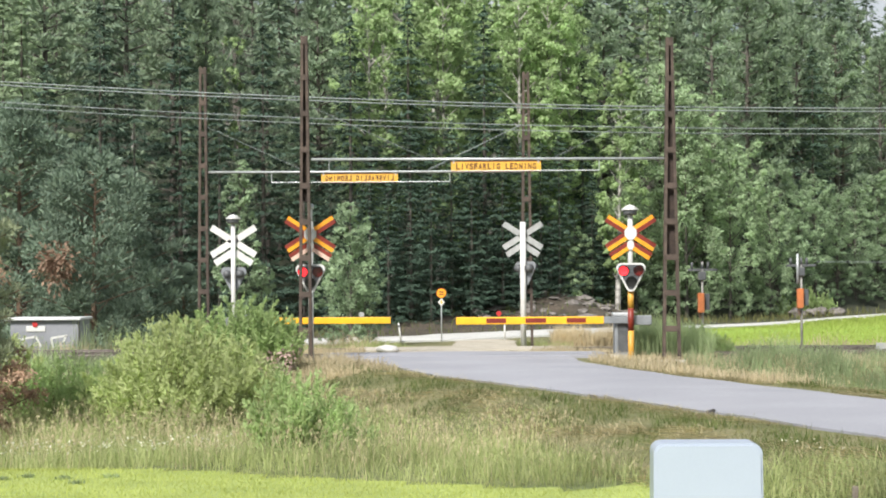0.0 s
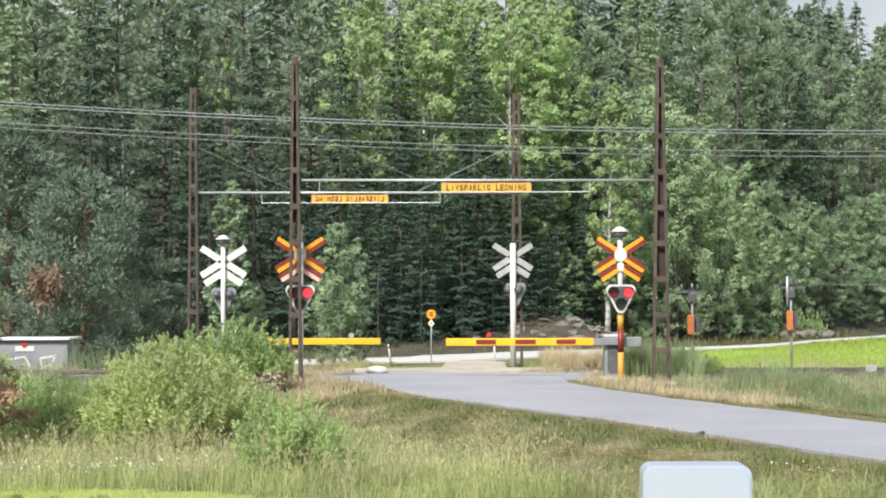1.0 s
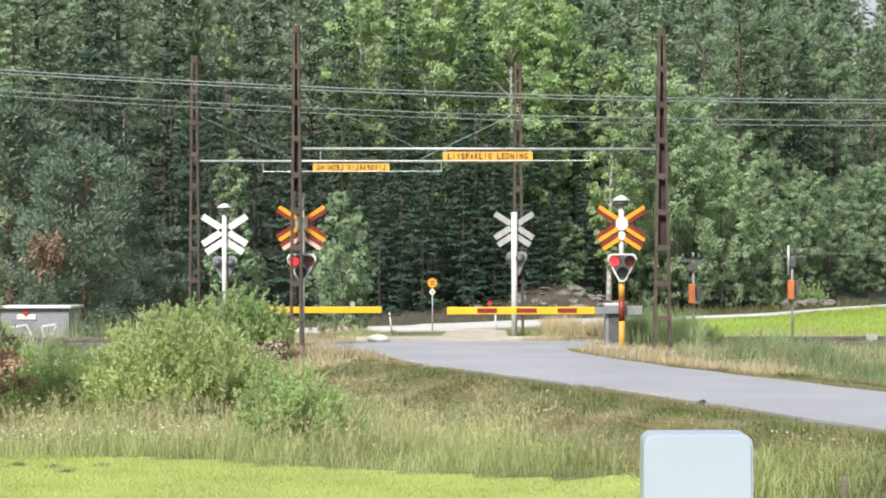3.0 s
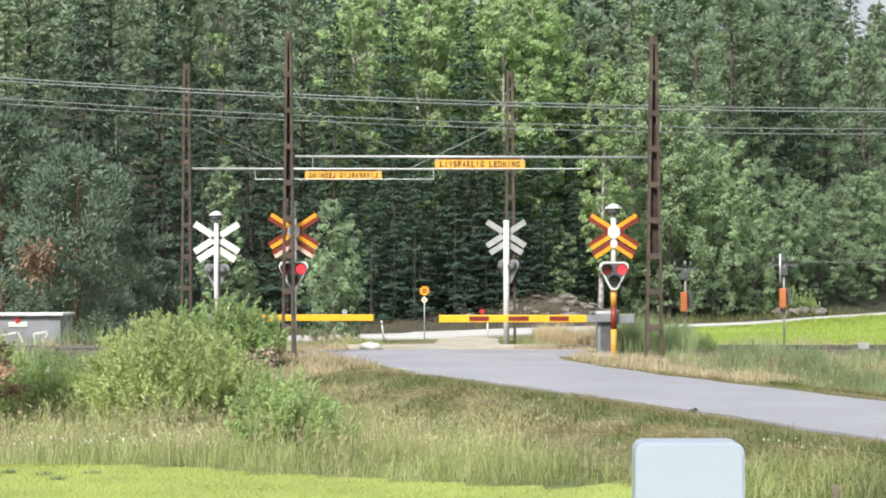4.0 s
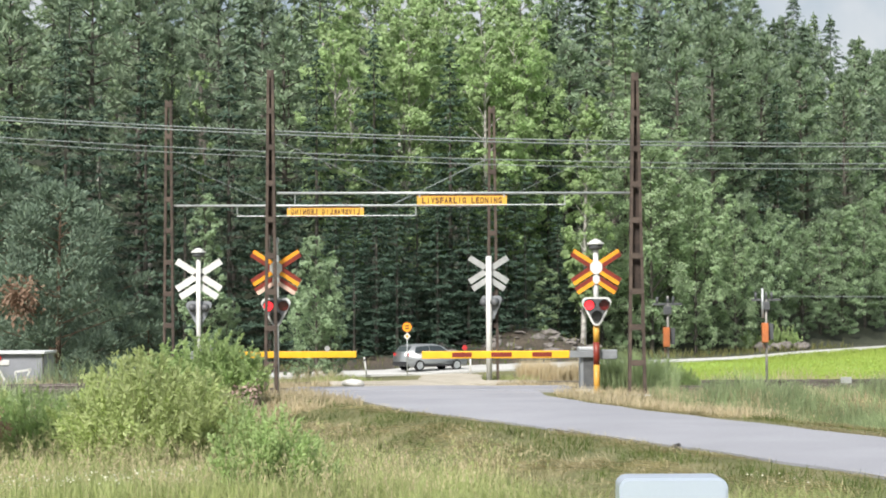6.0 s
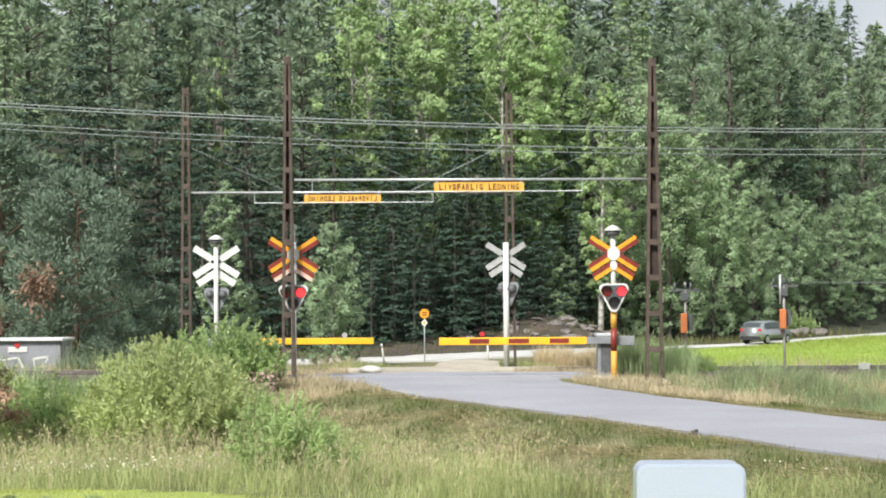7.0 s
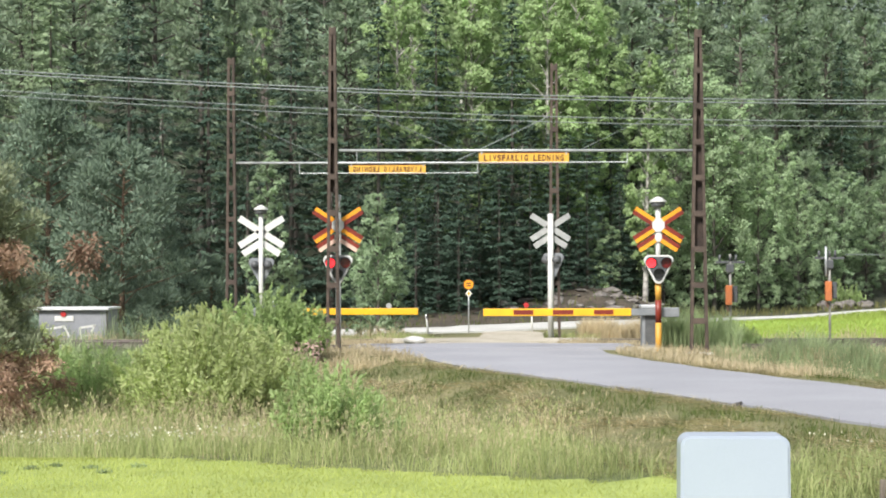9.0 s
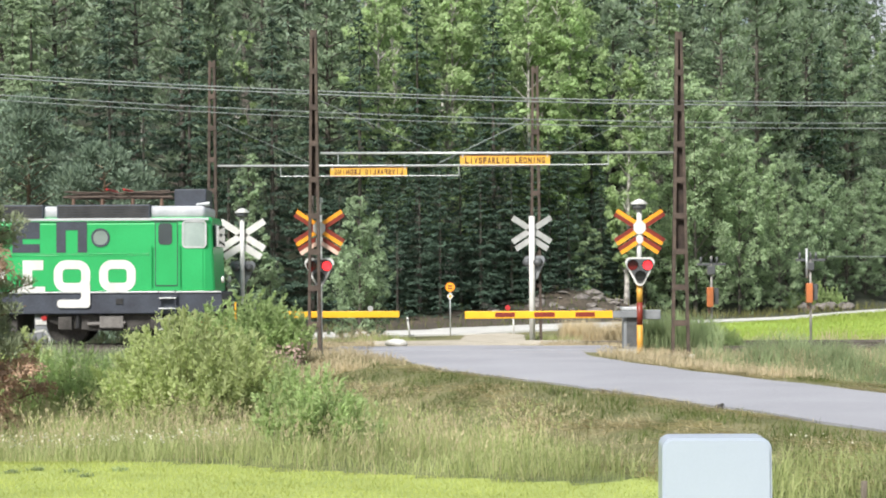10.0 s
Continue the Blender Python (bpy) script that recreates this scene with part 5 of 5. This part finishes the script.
# the forest edge
for x, d, s, k in ((-26, 17, 0.95, "s2"), (-23, 19, 1.0, "s1"), (-20.5, 17, 0.95, "s2"), (-17.8, 19, 1.0, "s1"), (-15, 17, 0.9, "s2"), (-12.3, 19, 0.95, "s1"), (-9.5, 18, 0.8, "s2"),
                   (-6.4, 20, 0.95, "s1"), (-5.2, 23, 1.1, "b1"), (-5.0, 17, 0.62, "s2"), (-2.4, 21, 1.0, "s1"), (-2.2, 16, 0.72, "s2"), (0.6, 17, 0.72, "s2"), (3.0, 19, 0.98, "s1"), (0.1, 23, 1.1, "b1"),
                   (-7.6, 16, 0.6, "s2"), (-3.7, 15, 0.55, "s2"), (-0.8, 15, 0.62, "s2"), (2.0, 16, 0.66, "s2"), (4.2, 17, 0.68, "s2"), (7.0, 18, 0.6, "s2"), (6.4, 23, 1.05, "b1"), (8.9, 23, 1.1, "b1"), (5.6, 20, 1.06, "b1"), (7.8, 21, 1.06, "b1"), (5.6, 17, 0.6, "s2"), (8.4, 18, 0.62, "s2"), (10.4, 21, 0.8, "s1"), (12.6, 15, 0.98, "b2"), (9.6, 18, 0.42, "a2"), (10.9, 18, 0.5, "s2"),
                   (14.4, 18, 0.8, "a2"), (16.6, 19, 1.02, "m1"), (18.4, 16, 0.86, "m1"), (20.4, 19, 0.92, "m1"), (22.2, 15, 0.7, "m1"), (24.4, 18, 0.74, "m1"), (26.0, 15, 0.55, "m1"),
                   (27.6, 19, 0.8, "a1"), (29.8, 18, 0.7, "a1"), (32.0, 19, 0.76, "a1"), (34.4, 18, 0.68, "a1"), (37.0, 19, 0.72, "a1"), (40.0, 19, 0.8, "a1"), (43.5, 20, 0.85, "a1"), (47.0, 20, 0.9, "a1"), (33.4, 25, 0.95, "s1"), (29.6, 27, 0.95, "s1")):
    spots.append((x, past_road(x, d), s, "e" + k))
stand(KINDS, spots, "forest trees")
stand(KINDS, [(-10.6, 103.0, 1.0, "t2"), (-5.0, 107.0, 1.0, "t1"), (-4.3, 108.5, 0.8, "t1"), (-6.1, 110.0, 0.72, "t1"), (-9.6, 104.5, 0.62, "t1")], "young roadside trees")

NEARER = {
    "pa": pine(8.0, 3.3, "broad grey-green pine with a rust-brown patch", 0.03, 62, 6, 80, "pine", 0.1, aspect=0.28, wide=0.125, lift=0.35),
    "pb": pine(11.0, 3.6, "tall bushy grey-green pine behind the hut", 0.04, 76, 6, 80, "pine", 0.105, aspect=0.28, wide=0.125, lift=0.35),
    "pc": pine(5.0, 1.75, "small pine with dead rust-brown lower branches", 0.0, 110, 8, 80, "dull_pine", 0.05, dead=((0.0, 0.36), (0.58, 0.68)), aspect=0.3, waist=0.12, wide=0.1),
}
d = rng.normal(size=(700, 3))
tagged(quads("dead_foliage", pieces(np.array([-0.85, -2.75, 4.1]) + d * np.array([0.3, 0.2, 0.36]), 0.085, 0.5, d + np.array([0, 0, -0.6]), 0.5), M["dead"], NEARER["pa"]), "dead rust-brown branches")
stand(NEARER, [(-13.95, 79.0, 1.12, "pa", 0.0), (-18.0, 84.0, 1.04, "pb", 40.0), (-15.5, 88.0, 0.78, "pb", 200.0), (-10.9, 83.0, 0.42, "pb", 120.0), (-9.0, 35.2, 1.05, "pc")], "pines by the railway")


# ---- shrubs ----
def shrub(h, r, leaf, label, stems=60, shoots=5, per=34, size=0.045, aspect=0.26, flare=0.55, plume=0.42):
    """Many upright stems from one stool; each carries leafy plumes that stand out one by one."""
    limbs, c, al, fc = [], [], [], []
    up = np.array([0, 0, 1.0])
    for k in range(stems):
        a = rng.uniform(0, 6.283)
        q = r * rng.uniform(0, 1) ** 0.5
        way = np.array([math.cos(a), math.sin(a), 0])
        top = way * q + up * h * (1 - 0.5 * (q / r) ** 2) * rng.uniform(0.66, 1.12)
        foot = way * q * (1 - flare) - up * 0.1
        mid = (top + foot) / 2 + up * 0.1 * h
        limbs.append((tuple(foot), tuple(mid), 0.014, 0.009))
        limbs.append((tuple(mid), tuple(top), 0.009, 0.003))
        for j in range(shoots):
            f = 1.0 if j == 0 else rng.uniform(0.12, 0.95)
            base = foot + (mid - foot) * f * 2 if f < 0.5 else mid + (top - mid) * (f * 2 - 1)
            b = rng.uniform(0, 6.283)
            lead = up + np.array([math.cos(b), math.sin(b), 0]) * rng.uniform(0.1, 0.65) + way * 0.35 * q / r
            lead /= np.linalg.norm(lead)
            ln = plume * rng.uniform(0.6, 1.2)
            s = rng.uniform(0, 1, per)[:, None]
            out = rng.normal(size=(per, 3))
            p = base + lead * (s - 0.35) * ln + out * 0.045 * (1.15 - 0.8 * s)
            c.append(p)
            al.append(lead * 0.9 + out * 0.55)
            fc.append(out * 0.4 + way * 0.5 * q / r + up * 0.6)
    ob = empty("shrub")
    part("woody_base", limb_mesh(limbs, 4), M["stem"], ob)
    quads("foliage", pieces(np.concatenate(c), size, aspect, np.concatenate(al), 0.2, np.concatenate(fc), 0.35), M[leaf], ob)
    return tagged(ob, label, "shrub", "shrubs")


SHRUBS = {
    "w1": shrub(2.15, 1.5, "willow", "pale green willow shrub in tall grass", 120, 6, 24, 0.058, 0.32),
    "w2": shrub(1.7, 1.1, "shrub", "rounded green shrub in tall grass", 90, 6, 22, 0.05, 0.32, plume=0.36),
    "d1": shrub(2.3, 1.2, "shrub", "leafy mid-green shrub before the crossing", 85, 6, 22, 0.068, 0.42),
    "f1": shrub(2.3, 1.3, "shrub", "low green bush at the field's end", 30, 5, 16, 0.1, 0.5),
}
stand(SHRUBS, [(-4.95, 37.2, 0.98, "w1"), (-4.2, 37.9, 0.84, "w1"), (-5.8, 38.0, 0.84, "w1"), (-3.6, 38.6, 0.55, "w1"), (-7.6, 39.5, 0.86, "w2"), (-6.9, 39.0, 0.74, "w2"), (-8.4, 39.6, 0.8, "w2"), (-2.25, 30.2, 0.82, "w2"), (-1.75, 30.7, 0.6, "w2"),
               (-5.05, 49.4, 0.9, "d1"), (-5.95, 49.7, 0.78, "d1"), (-4.5, 49.8, 0.78, "d1"), (5.7, 55.7, 0.56, "w2"), (6.4, 55.6, 0.62, "w2"), (7.1, 55.8, 0.56, "w2"), (7.8, 55.9, 0.42, "w2"),
               (-9.5, 42.0, 0.8, "w1"), (29.5, 160.0, 1.0, "f1"), (31.0, 161.0, 0.8, "f1"), (27.5, 160.0, 0.7, "f1")], "shrubs")


# ---- grasses ----
def blades(x, y, length, width, bend, lift=0.0, short=False):
    """Bent blades at x, y on the land, two pieces each, or one where they are short."""
    n = len(x)
    z = land(x, y) + lift
    base = np.c_[x, y, z - 0.02]
    a = rng.uniform(0, 6.283, n)
    d = np.c_[np.cos(a), np.sin(a), np.zeros(n)]
    b = rng.uniform(0, 6.283, n)
    s = np.c_[np.cos(b), np.sin(b), np.zeros(n)] * (width * rng.uniform(0.7, 1.3, n))[:, None] / 2
    ln = length * rng.uniform(0.55, 1.25, n)
    up = np.array([0, 0, 1.0])
    bd = bend * rng.uniform(0.2, 1.3, n)
    mid = base + up * (ln * 0.55)[:, None] + d * (ln * bd * 0.22)[:, None]
    tip = base + up * (ln * (1 - 0.25 * bd))[:, None] + d * (ln * bd * 0.75)[:, None]
    if short:
        return np.stack([base - s, base + s, tip + s * 0.25, tip - s * 0.25], 1)
    lower = np.stack([base - s, base + s, mid + s * 0.8, mid - s * 0.8], 1)
    upper = np.stack([mid - s * 0.8, mid + s * 0.8, tip + s * 0.12, tip - s * 0.12], 1)
    return np.concatenate([lower, upper])


def scatter(n, x0, x1, y0, y1, keep):
    x, y = rng.uniform(x0, x1, n), rng.uniform(y0, y1, n)
    # only within the wedge of land that the shot looks over
    k = (np.abs(x) < 1.5 + y * 0.252) & keep(x, y)
    return x[k], y[k]


def grass(name, parts, material, label, category="grass"):
    ob = quads(name, np.concatenate(parts), M[material])
    return tagged(ob, label, category, kind="stuff")


def road_gap(x, y):
    y = np.asarray(y)
    return away(x, y, NEAR_LINE)[0] + 0.55 - 0.4 * np.clip((y - 35.0) / 9.0, 0, 1) - 0.75 * np.exp(-((y - 55) / 4.5) ** 2)


def patchy(x, y, f=0.6):
    return 0.5 + 0.5 * np.sin(x * f * 2.1 + 1.3 * np.sin(y * f)) * np.sin(y * f * 1.7 + 1.1 * np.sin(x * f * 1.3))


x, y = scatter(90000, -9, 4, 21.5, 31, lambda x, y: zone(x, y) == 0)
grass("lawn_grass", [blades(x, y, np.full(len(x), 0.06), 0.012, 0.7, short=True)], "lawn_blade", "short bright green lawn grass")

x, y = scatter(135000, -13, 9, 16.5, 50, lambda x, y: (zone(x, y) == 1) & (road_gap(x, y) > 4.4))
ln = 0.2 + 0.26 * patchy(x, y) + 0.12 * patchy(x, y, 2.3)
grass("meadow_grass", [blades(x, y, ln, 0.011, 1.0)], "tall_blade", "tall unmown meadow grass, green and straw")


def seed_heads(x, y, ln, size):
    """Slender stalks that carry loose feathery heads."""
    stalk = blades(x, y, ln, 0.005, 0.35)
    n = len(x)
    tips = stalk[n:, 2:].mean(1)
    c = np.repeat(tips, 5, 0) + rng.normal(size=(n * 5, 3)) * np.array([0.018, 0.018, 0.05])
    return [stalk, pieces(c, size, 0.22, np.tile((0, 0, 1.0), (n * 5, 1)), 0.35)]


x, y = scatter(15000, -13, 9, 25.5, 49, lambda x, y: (zone(x, y) == 1) & (road_gap(x, y) > 4.6) & (patchy(x, y, 0.9) > 0.3))
grass("seed_grass", seed_heads(x, y, 0.42 + 0.34 * patchy(x, y, 1.7), 0.028), "dry_blade", "straw-coloured seeding grass with feathery heads")
x, y = scatter(9000, -13, 8, 26, 40, lambda x, y: (zone(x, y) == 1) & (road_gap(x, y) > 4.6) & (patchy(x + 3, y, 0.7) > 0.5))
grass("seed_grass", seed_heads(x, y, 0.5 + 0.3 * patchy(x, y, 1.7), 0.03), "tall_blade", "pale green seeding grass with feathery heads")


def combed(x, y, length, width, way):
    """Cut blades that lie over one another along one way."""
    n = len(x)
    a = way + rng.normal(size=n) * 0.35
    d = np.c_[np.cos(a), np.sin(a), np.zeros(n)] * (length * rng.uniform(0.6, 1.3, n))[:, None]
    tip = np.c_[x, y] + d[:, :2]
    base = np.c_[x, y, land(x, y) + 0.03]
    end = np.c_[tip, land(tip[:, 0], tip[:, 1]) + rng.uniform(0.04, 0.13, n)]
    b = np.c_[-np.sin(a), np.cos(a), np.full(n, 0.5)] * width / 2
    return np.stack([base - b, base + b, end + b * 0.3, end - b * 0.3], 1)


def streak(x, y):
    """Long bands beside the lane, where the mower has passed."""
    g = road_gap(x, y)
    return 0.5 + 0.5 * np.sin(g * 3.1 + 1.2 * np.sin(y * 0.55) + 0.7 * np.sin(y * 1.7 + x))


def verge(n, keep):
    return scatter(n, -8, 13, 17, 51, lambda x, y: (road_gap(x, y) > 2.62) & (road_gap(x, y) < 6.2) & keep(x, y))


x, y = verge(150000, lambda x, y: rng.uniform(0, 1, len(x)) < 0.55 + 0.3 * patchy(x, y, 1.9))
grass("verge_grass", [blades(x, y, 0.05 + 0.09 * patchy(x, y, 1.1), 0.011, 1.0, short=True)], "short_blade", "short mown verge grass, partly dried")
x, y = verge(110000, lambda x, y: streak(x, y) + 0.7 * patchy(x, y, 2.0) > 1.02)
grass("dry_verge_grass", [combed(x, y, 0.3, 0.014, 2.2)], "hay_blade", "bleached streaks of mown verge grass")
# Deep green tufts; the mid-slope shadow is put into their dark colour too.
x, y = verge(110000, lambda x, y: (patchy(x + 2, y * 0.8, 0.7) + 0.5 * patchy(x, y, 2.2) + 0.3 * (1 - streak(x, y)) > 1.04) & (road_gap(x, y) > 3.3))
grass("green_verge_grass", [blades(x, y, 0.12 + 0.12 * patchy(x, y, 1.6), 0.012, 0.9, short=True)], "deep_blade", "deep green tufts on the verge slope")

x, y = scatter(44000, -8, 15, 40, 53.4, lambda x, y: (road_gap(x, y) > 2.75) & ((road_gap(x, y) < 5.6) | (y > 50.5)) & ((y > 46) | (x > 4)) & ((y < 51.9) | (x > 5.0) | (x < -2.6)))
grass("dry_grass", [blades(x, y, 0.18 + 0.2 * patchy(x, y, 1.4), 0.014, 0.7)], "dry_blade", "dry straw grass before the tracks")
x, y = scatter(26000, -14, 16, 61.5, 74, lambda x, y: (road_gap(x, y) > 2.9))
grass("dry_grass", [blades(x, y, 0.3 + 0.3 * patchy(x, y, 1.1), 0.018, 0.6)], "dry_blade", "dry straw grass beyond the tracks")

x, y = scatter(14000, 1.2, 6.2, 61.6, 64.5, lambda x, y: road_gap(x, y) > 3.0)
grass("dry_grass", [blades(x, y, 0.5 + 0.35 * patchy(x, y, 1.6), 0.016, 0.5)], "dry_blade", "tall bleached grass beyond the tracks")
x, y = scatter(12000, -9, 4, 61.0, 67, lambda x, y: road_gap(x, y) > 1.9)
grass("rough_grass", [blades(x, y, 0.16 + 0.2 * patchy(x, y, 1.3), 0.018, 0.7)], "tall_blade", "rough green grass beyond the tracks")
x, y = scatter(5000, -30, 34, 128, 146, lambda x, y: (x > -9) & (x < 15) & (patchy(x, y, 0.9) > 0.5) & (y > np.interp(x, MAIN_LINE[:, 0], MAIN_LINE[:, 1]) + 5.5))
# The deep green carries the bank's tree shade into the tufts as well.
grass("bank_grass", [blades(x, y, 0.2 + 0.5 * patchy(x, y, 1.3), 0.04, 0.8)], "deep_blade", "tufts of grass on the earth bank")
x, y = scatter(8000, -7, 8, 55.9, 57.2, lambda x, y: (road_gap(x, y) > 1.9))
grass("dry_grass", [blades(x, y, 0.16 + 0.16 * patchy(x, y, 1.6), 0.014, 0.6)], "dry_blade", "dry grass between the tracks")

x, y = scatter(30000, 5, 17, 42, 52.6, lambda x, y: (road_gap(x, y) > 5.3) & (rng.uniform(0, 1, len(x)) < 0.25 + patchy(x, y, 0.8)))
grass("reeds", [blades(x, y, 0.22 + 0.6 * patchy(x, y, 0.8) * patchy(x, y, 1.7) + 0.2 * step(48, 51, y) * patchy(x, y, 1.1), 0.014, 0.7)], "reed", "grey-green reeds in the ditch")
x, y = rng.uniform(5.1, 7.3, 2000), rng.uniform(53.3, 54.3, 2000)
grass("reeds", [blades(x, y, 0.7 + 0.7 * patchy(x, y, 1.5), 0.016, 0.45)], "reed", "tall green grass round the mast foot")
x, y = scatter(26000, -16, -5, 44, 51.6, lambda x, y: x < -5)
grass("reeds", [blades(x, y, 0.28 + 0.3 * patchy(x, y, 0.8), 0.016, 0.5)], "reed", "grey-green tall grass in the ditch")
x, y = scatter(9000, -18, -6, 61.8, 70, lambda x, y: x < -6)
grass("reeds", [blades(x, y, 0.45 + 0.35 * patchy(x, y, 0.8) + 0.5 * (x > -11.6), 0.02, 0.5)], "reed", "grey-green tall grass by the hut")

x, y = scatter(60000, 12, 36, 64, 150, lambda x, y: zone(x, y) == 3)
grass("crop", [blades(x, y, 0.13 + 0.03 * patchy(x, y, 0.2) + 0.22 * step(9.0, 5.0, away(x, y, MAIN_LINE)[0]) * step(20, 27, x), 0.05, 0.6, short=True)], "crop_blade", "bright green young crop", "crop")
x, y = scatter(40000, 20, 44, 130, 168, lambda x, y: (away(x, y, MAIN_LINE)[0] > 2.0) & (away(x, y, MAIN_LINE)[0] < 4.6) & (y < np.interp(x, MAIN_LINE[:, 0], MAIN_LINE[:, 1])))
grass("field_edge_grass", [blades(x, y, (0.2 + 0.25 * patchy(x, y, 0.5)) * (0.4 + 0.6 * step(21, 26, x)), 0.05, 0.6)], "crop_blade", "taller green grass along the field's edge")
x, y = scatter(14000, -34, 40, 122, 165, lambda x, y: ((x < -7) | (x > 13) | (rng.uniform(0, 1, len(x)) < 0.2)) & (y > np.interp(x, MAIN_LINE[:, 0], MAIN_LINE[:, 1]) + 5) & (y < np.interp(x, MAIN_LINE[:, 0], MAIN_LINE[:, 1]) + 14))
grass("roadside_grass", [blades(x, y, 0.4 + 0.4 * patchy(x, y, 0.4), 0.05, 0.6)], "short_blade", "rough grass along the main road")


x, y = np.array([-6.0, -5.75, -5.2, -4.9, -6.3, -4.6]), np.array([26.9, 27.3, 27.0, 26.4, 26.3, 27.2])
x = np.repeat(x, 60) + rng.normal(size=360) * 0.06
y = np.repeat(y, 60) + rng.normal(size=360) * 0.05
grass("lawn_weeds", [blades(x, y, np.full(360, 0.09), 0.02, 1.1)], "reed", "dark weed tufts in the lawn", "weeds")


def flowers(n, x0, x1, y0, y1, z, size, material, name, label):
    x, y = rng.uniform(x0, x1, n), rng.uniform(y0, y1, n)
    zz = land(x, y) + z * rng.uniform(0.6, 1.15, n)
    ob = quads(name, pieces(np.c_[x, y, zz], size, 0.8), M[material])
    tagged(ob, label, "flowers", kind="stuff")


flowers(420, -4.3, -3.4, 43.0, 46.0, 1.0, 0.034, "flower_pink", "fireweed_flowers", "faded pink fireweed flower heads")
flowers(240, -7.0, -3.2, 28.6, 30.6, 0.4, 0.018, "flower_white", "meadow_flowers", "small white meadow flowers")
flowers(14, 4.2, 5.0, 24.0, 25.4, 0.12, 0.014, "flower_white", "meadow_flowers", "small white meadow flowers")


# ---- what moves ----
def motions():
    """Keys the locomotive, the car with its wheels, and the flashing lamps."""
    speed, end_x, y = 28.4, -6.74, TRACKS[1]
    walk(loco, [(t, pose(end_x + speed * (t - 10.0), y, 0.115 + TRACK_DROP)) for t in (0.0, 5.0, 10.0)])

    # the car follows the right lane of the main road
    path = MAIN_LINE
    seg = np.hypot(np.diff(path[:, 0]), np.diff(path[:, 1]))
    run = np.r_[0, np.cumsum(seg)]

    def on_road(s):
        p = [float(np.interp(s, run, path[:, k])) for k in range(3)]
        q = [float(np.interp(s + 1.0, run, path[:, k])) for k in range(3)]
        turn = math.atan2(q[1] - p[1], q[0] - p[0])
        return p, turn

    s0 = float(np.interp(CAR_X, path[:, 0], run))
    rows = []
    for k in range(41):
        t = k * 0.25
        p, turn = on_road(max(1.0, s0 + CAR_SPEED * (t - 7.0) + 23.0 * min(max(0.0, t - 7.0), 0.6) ** 2 + 27.0 * max(0.0, t - 7.6)))
        rows.append((t, pose(p[0] + math.sin(turn) * 1.1, p[1] - math.cos(turn) * 1.1, p[2] + 0.07, 0, 0, math.degrees(turn))))
    walk(car, rows)
    for wh in car_wheels:
        loc = wh.location.copy()
        # five spokes: 168 degrees a thirtieth of a second look the same as 24
        walk(wh, [(k / 10, pose(loc.x, loc.y, loc.z, 0, 72.0 * k % 360)) for k in range(0, 101)])

    # the red light changes sides every 0.376 s
    for lamp in (lamp_l, lamp_r):
        rows = [(0.0, pose(-0.2, 0, 0))]
        side = -0.2
        for k in range(27):
            f = math.ceil((0.175 + 0.3762 * k) * 30)
            if f >= 300:
                break
            rows += [((f - 1) / 30, pose(side, 0, 0)), (f / 30, pose(-side, 0, 0))]
            side = -side
        rows.append((10.0, pose(side, 0, 0)))
        walk(lamp, rows)


CAR_X, CAR_SPEED = 22.9, 29.0
motions()
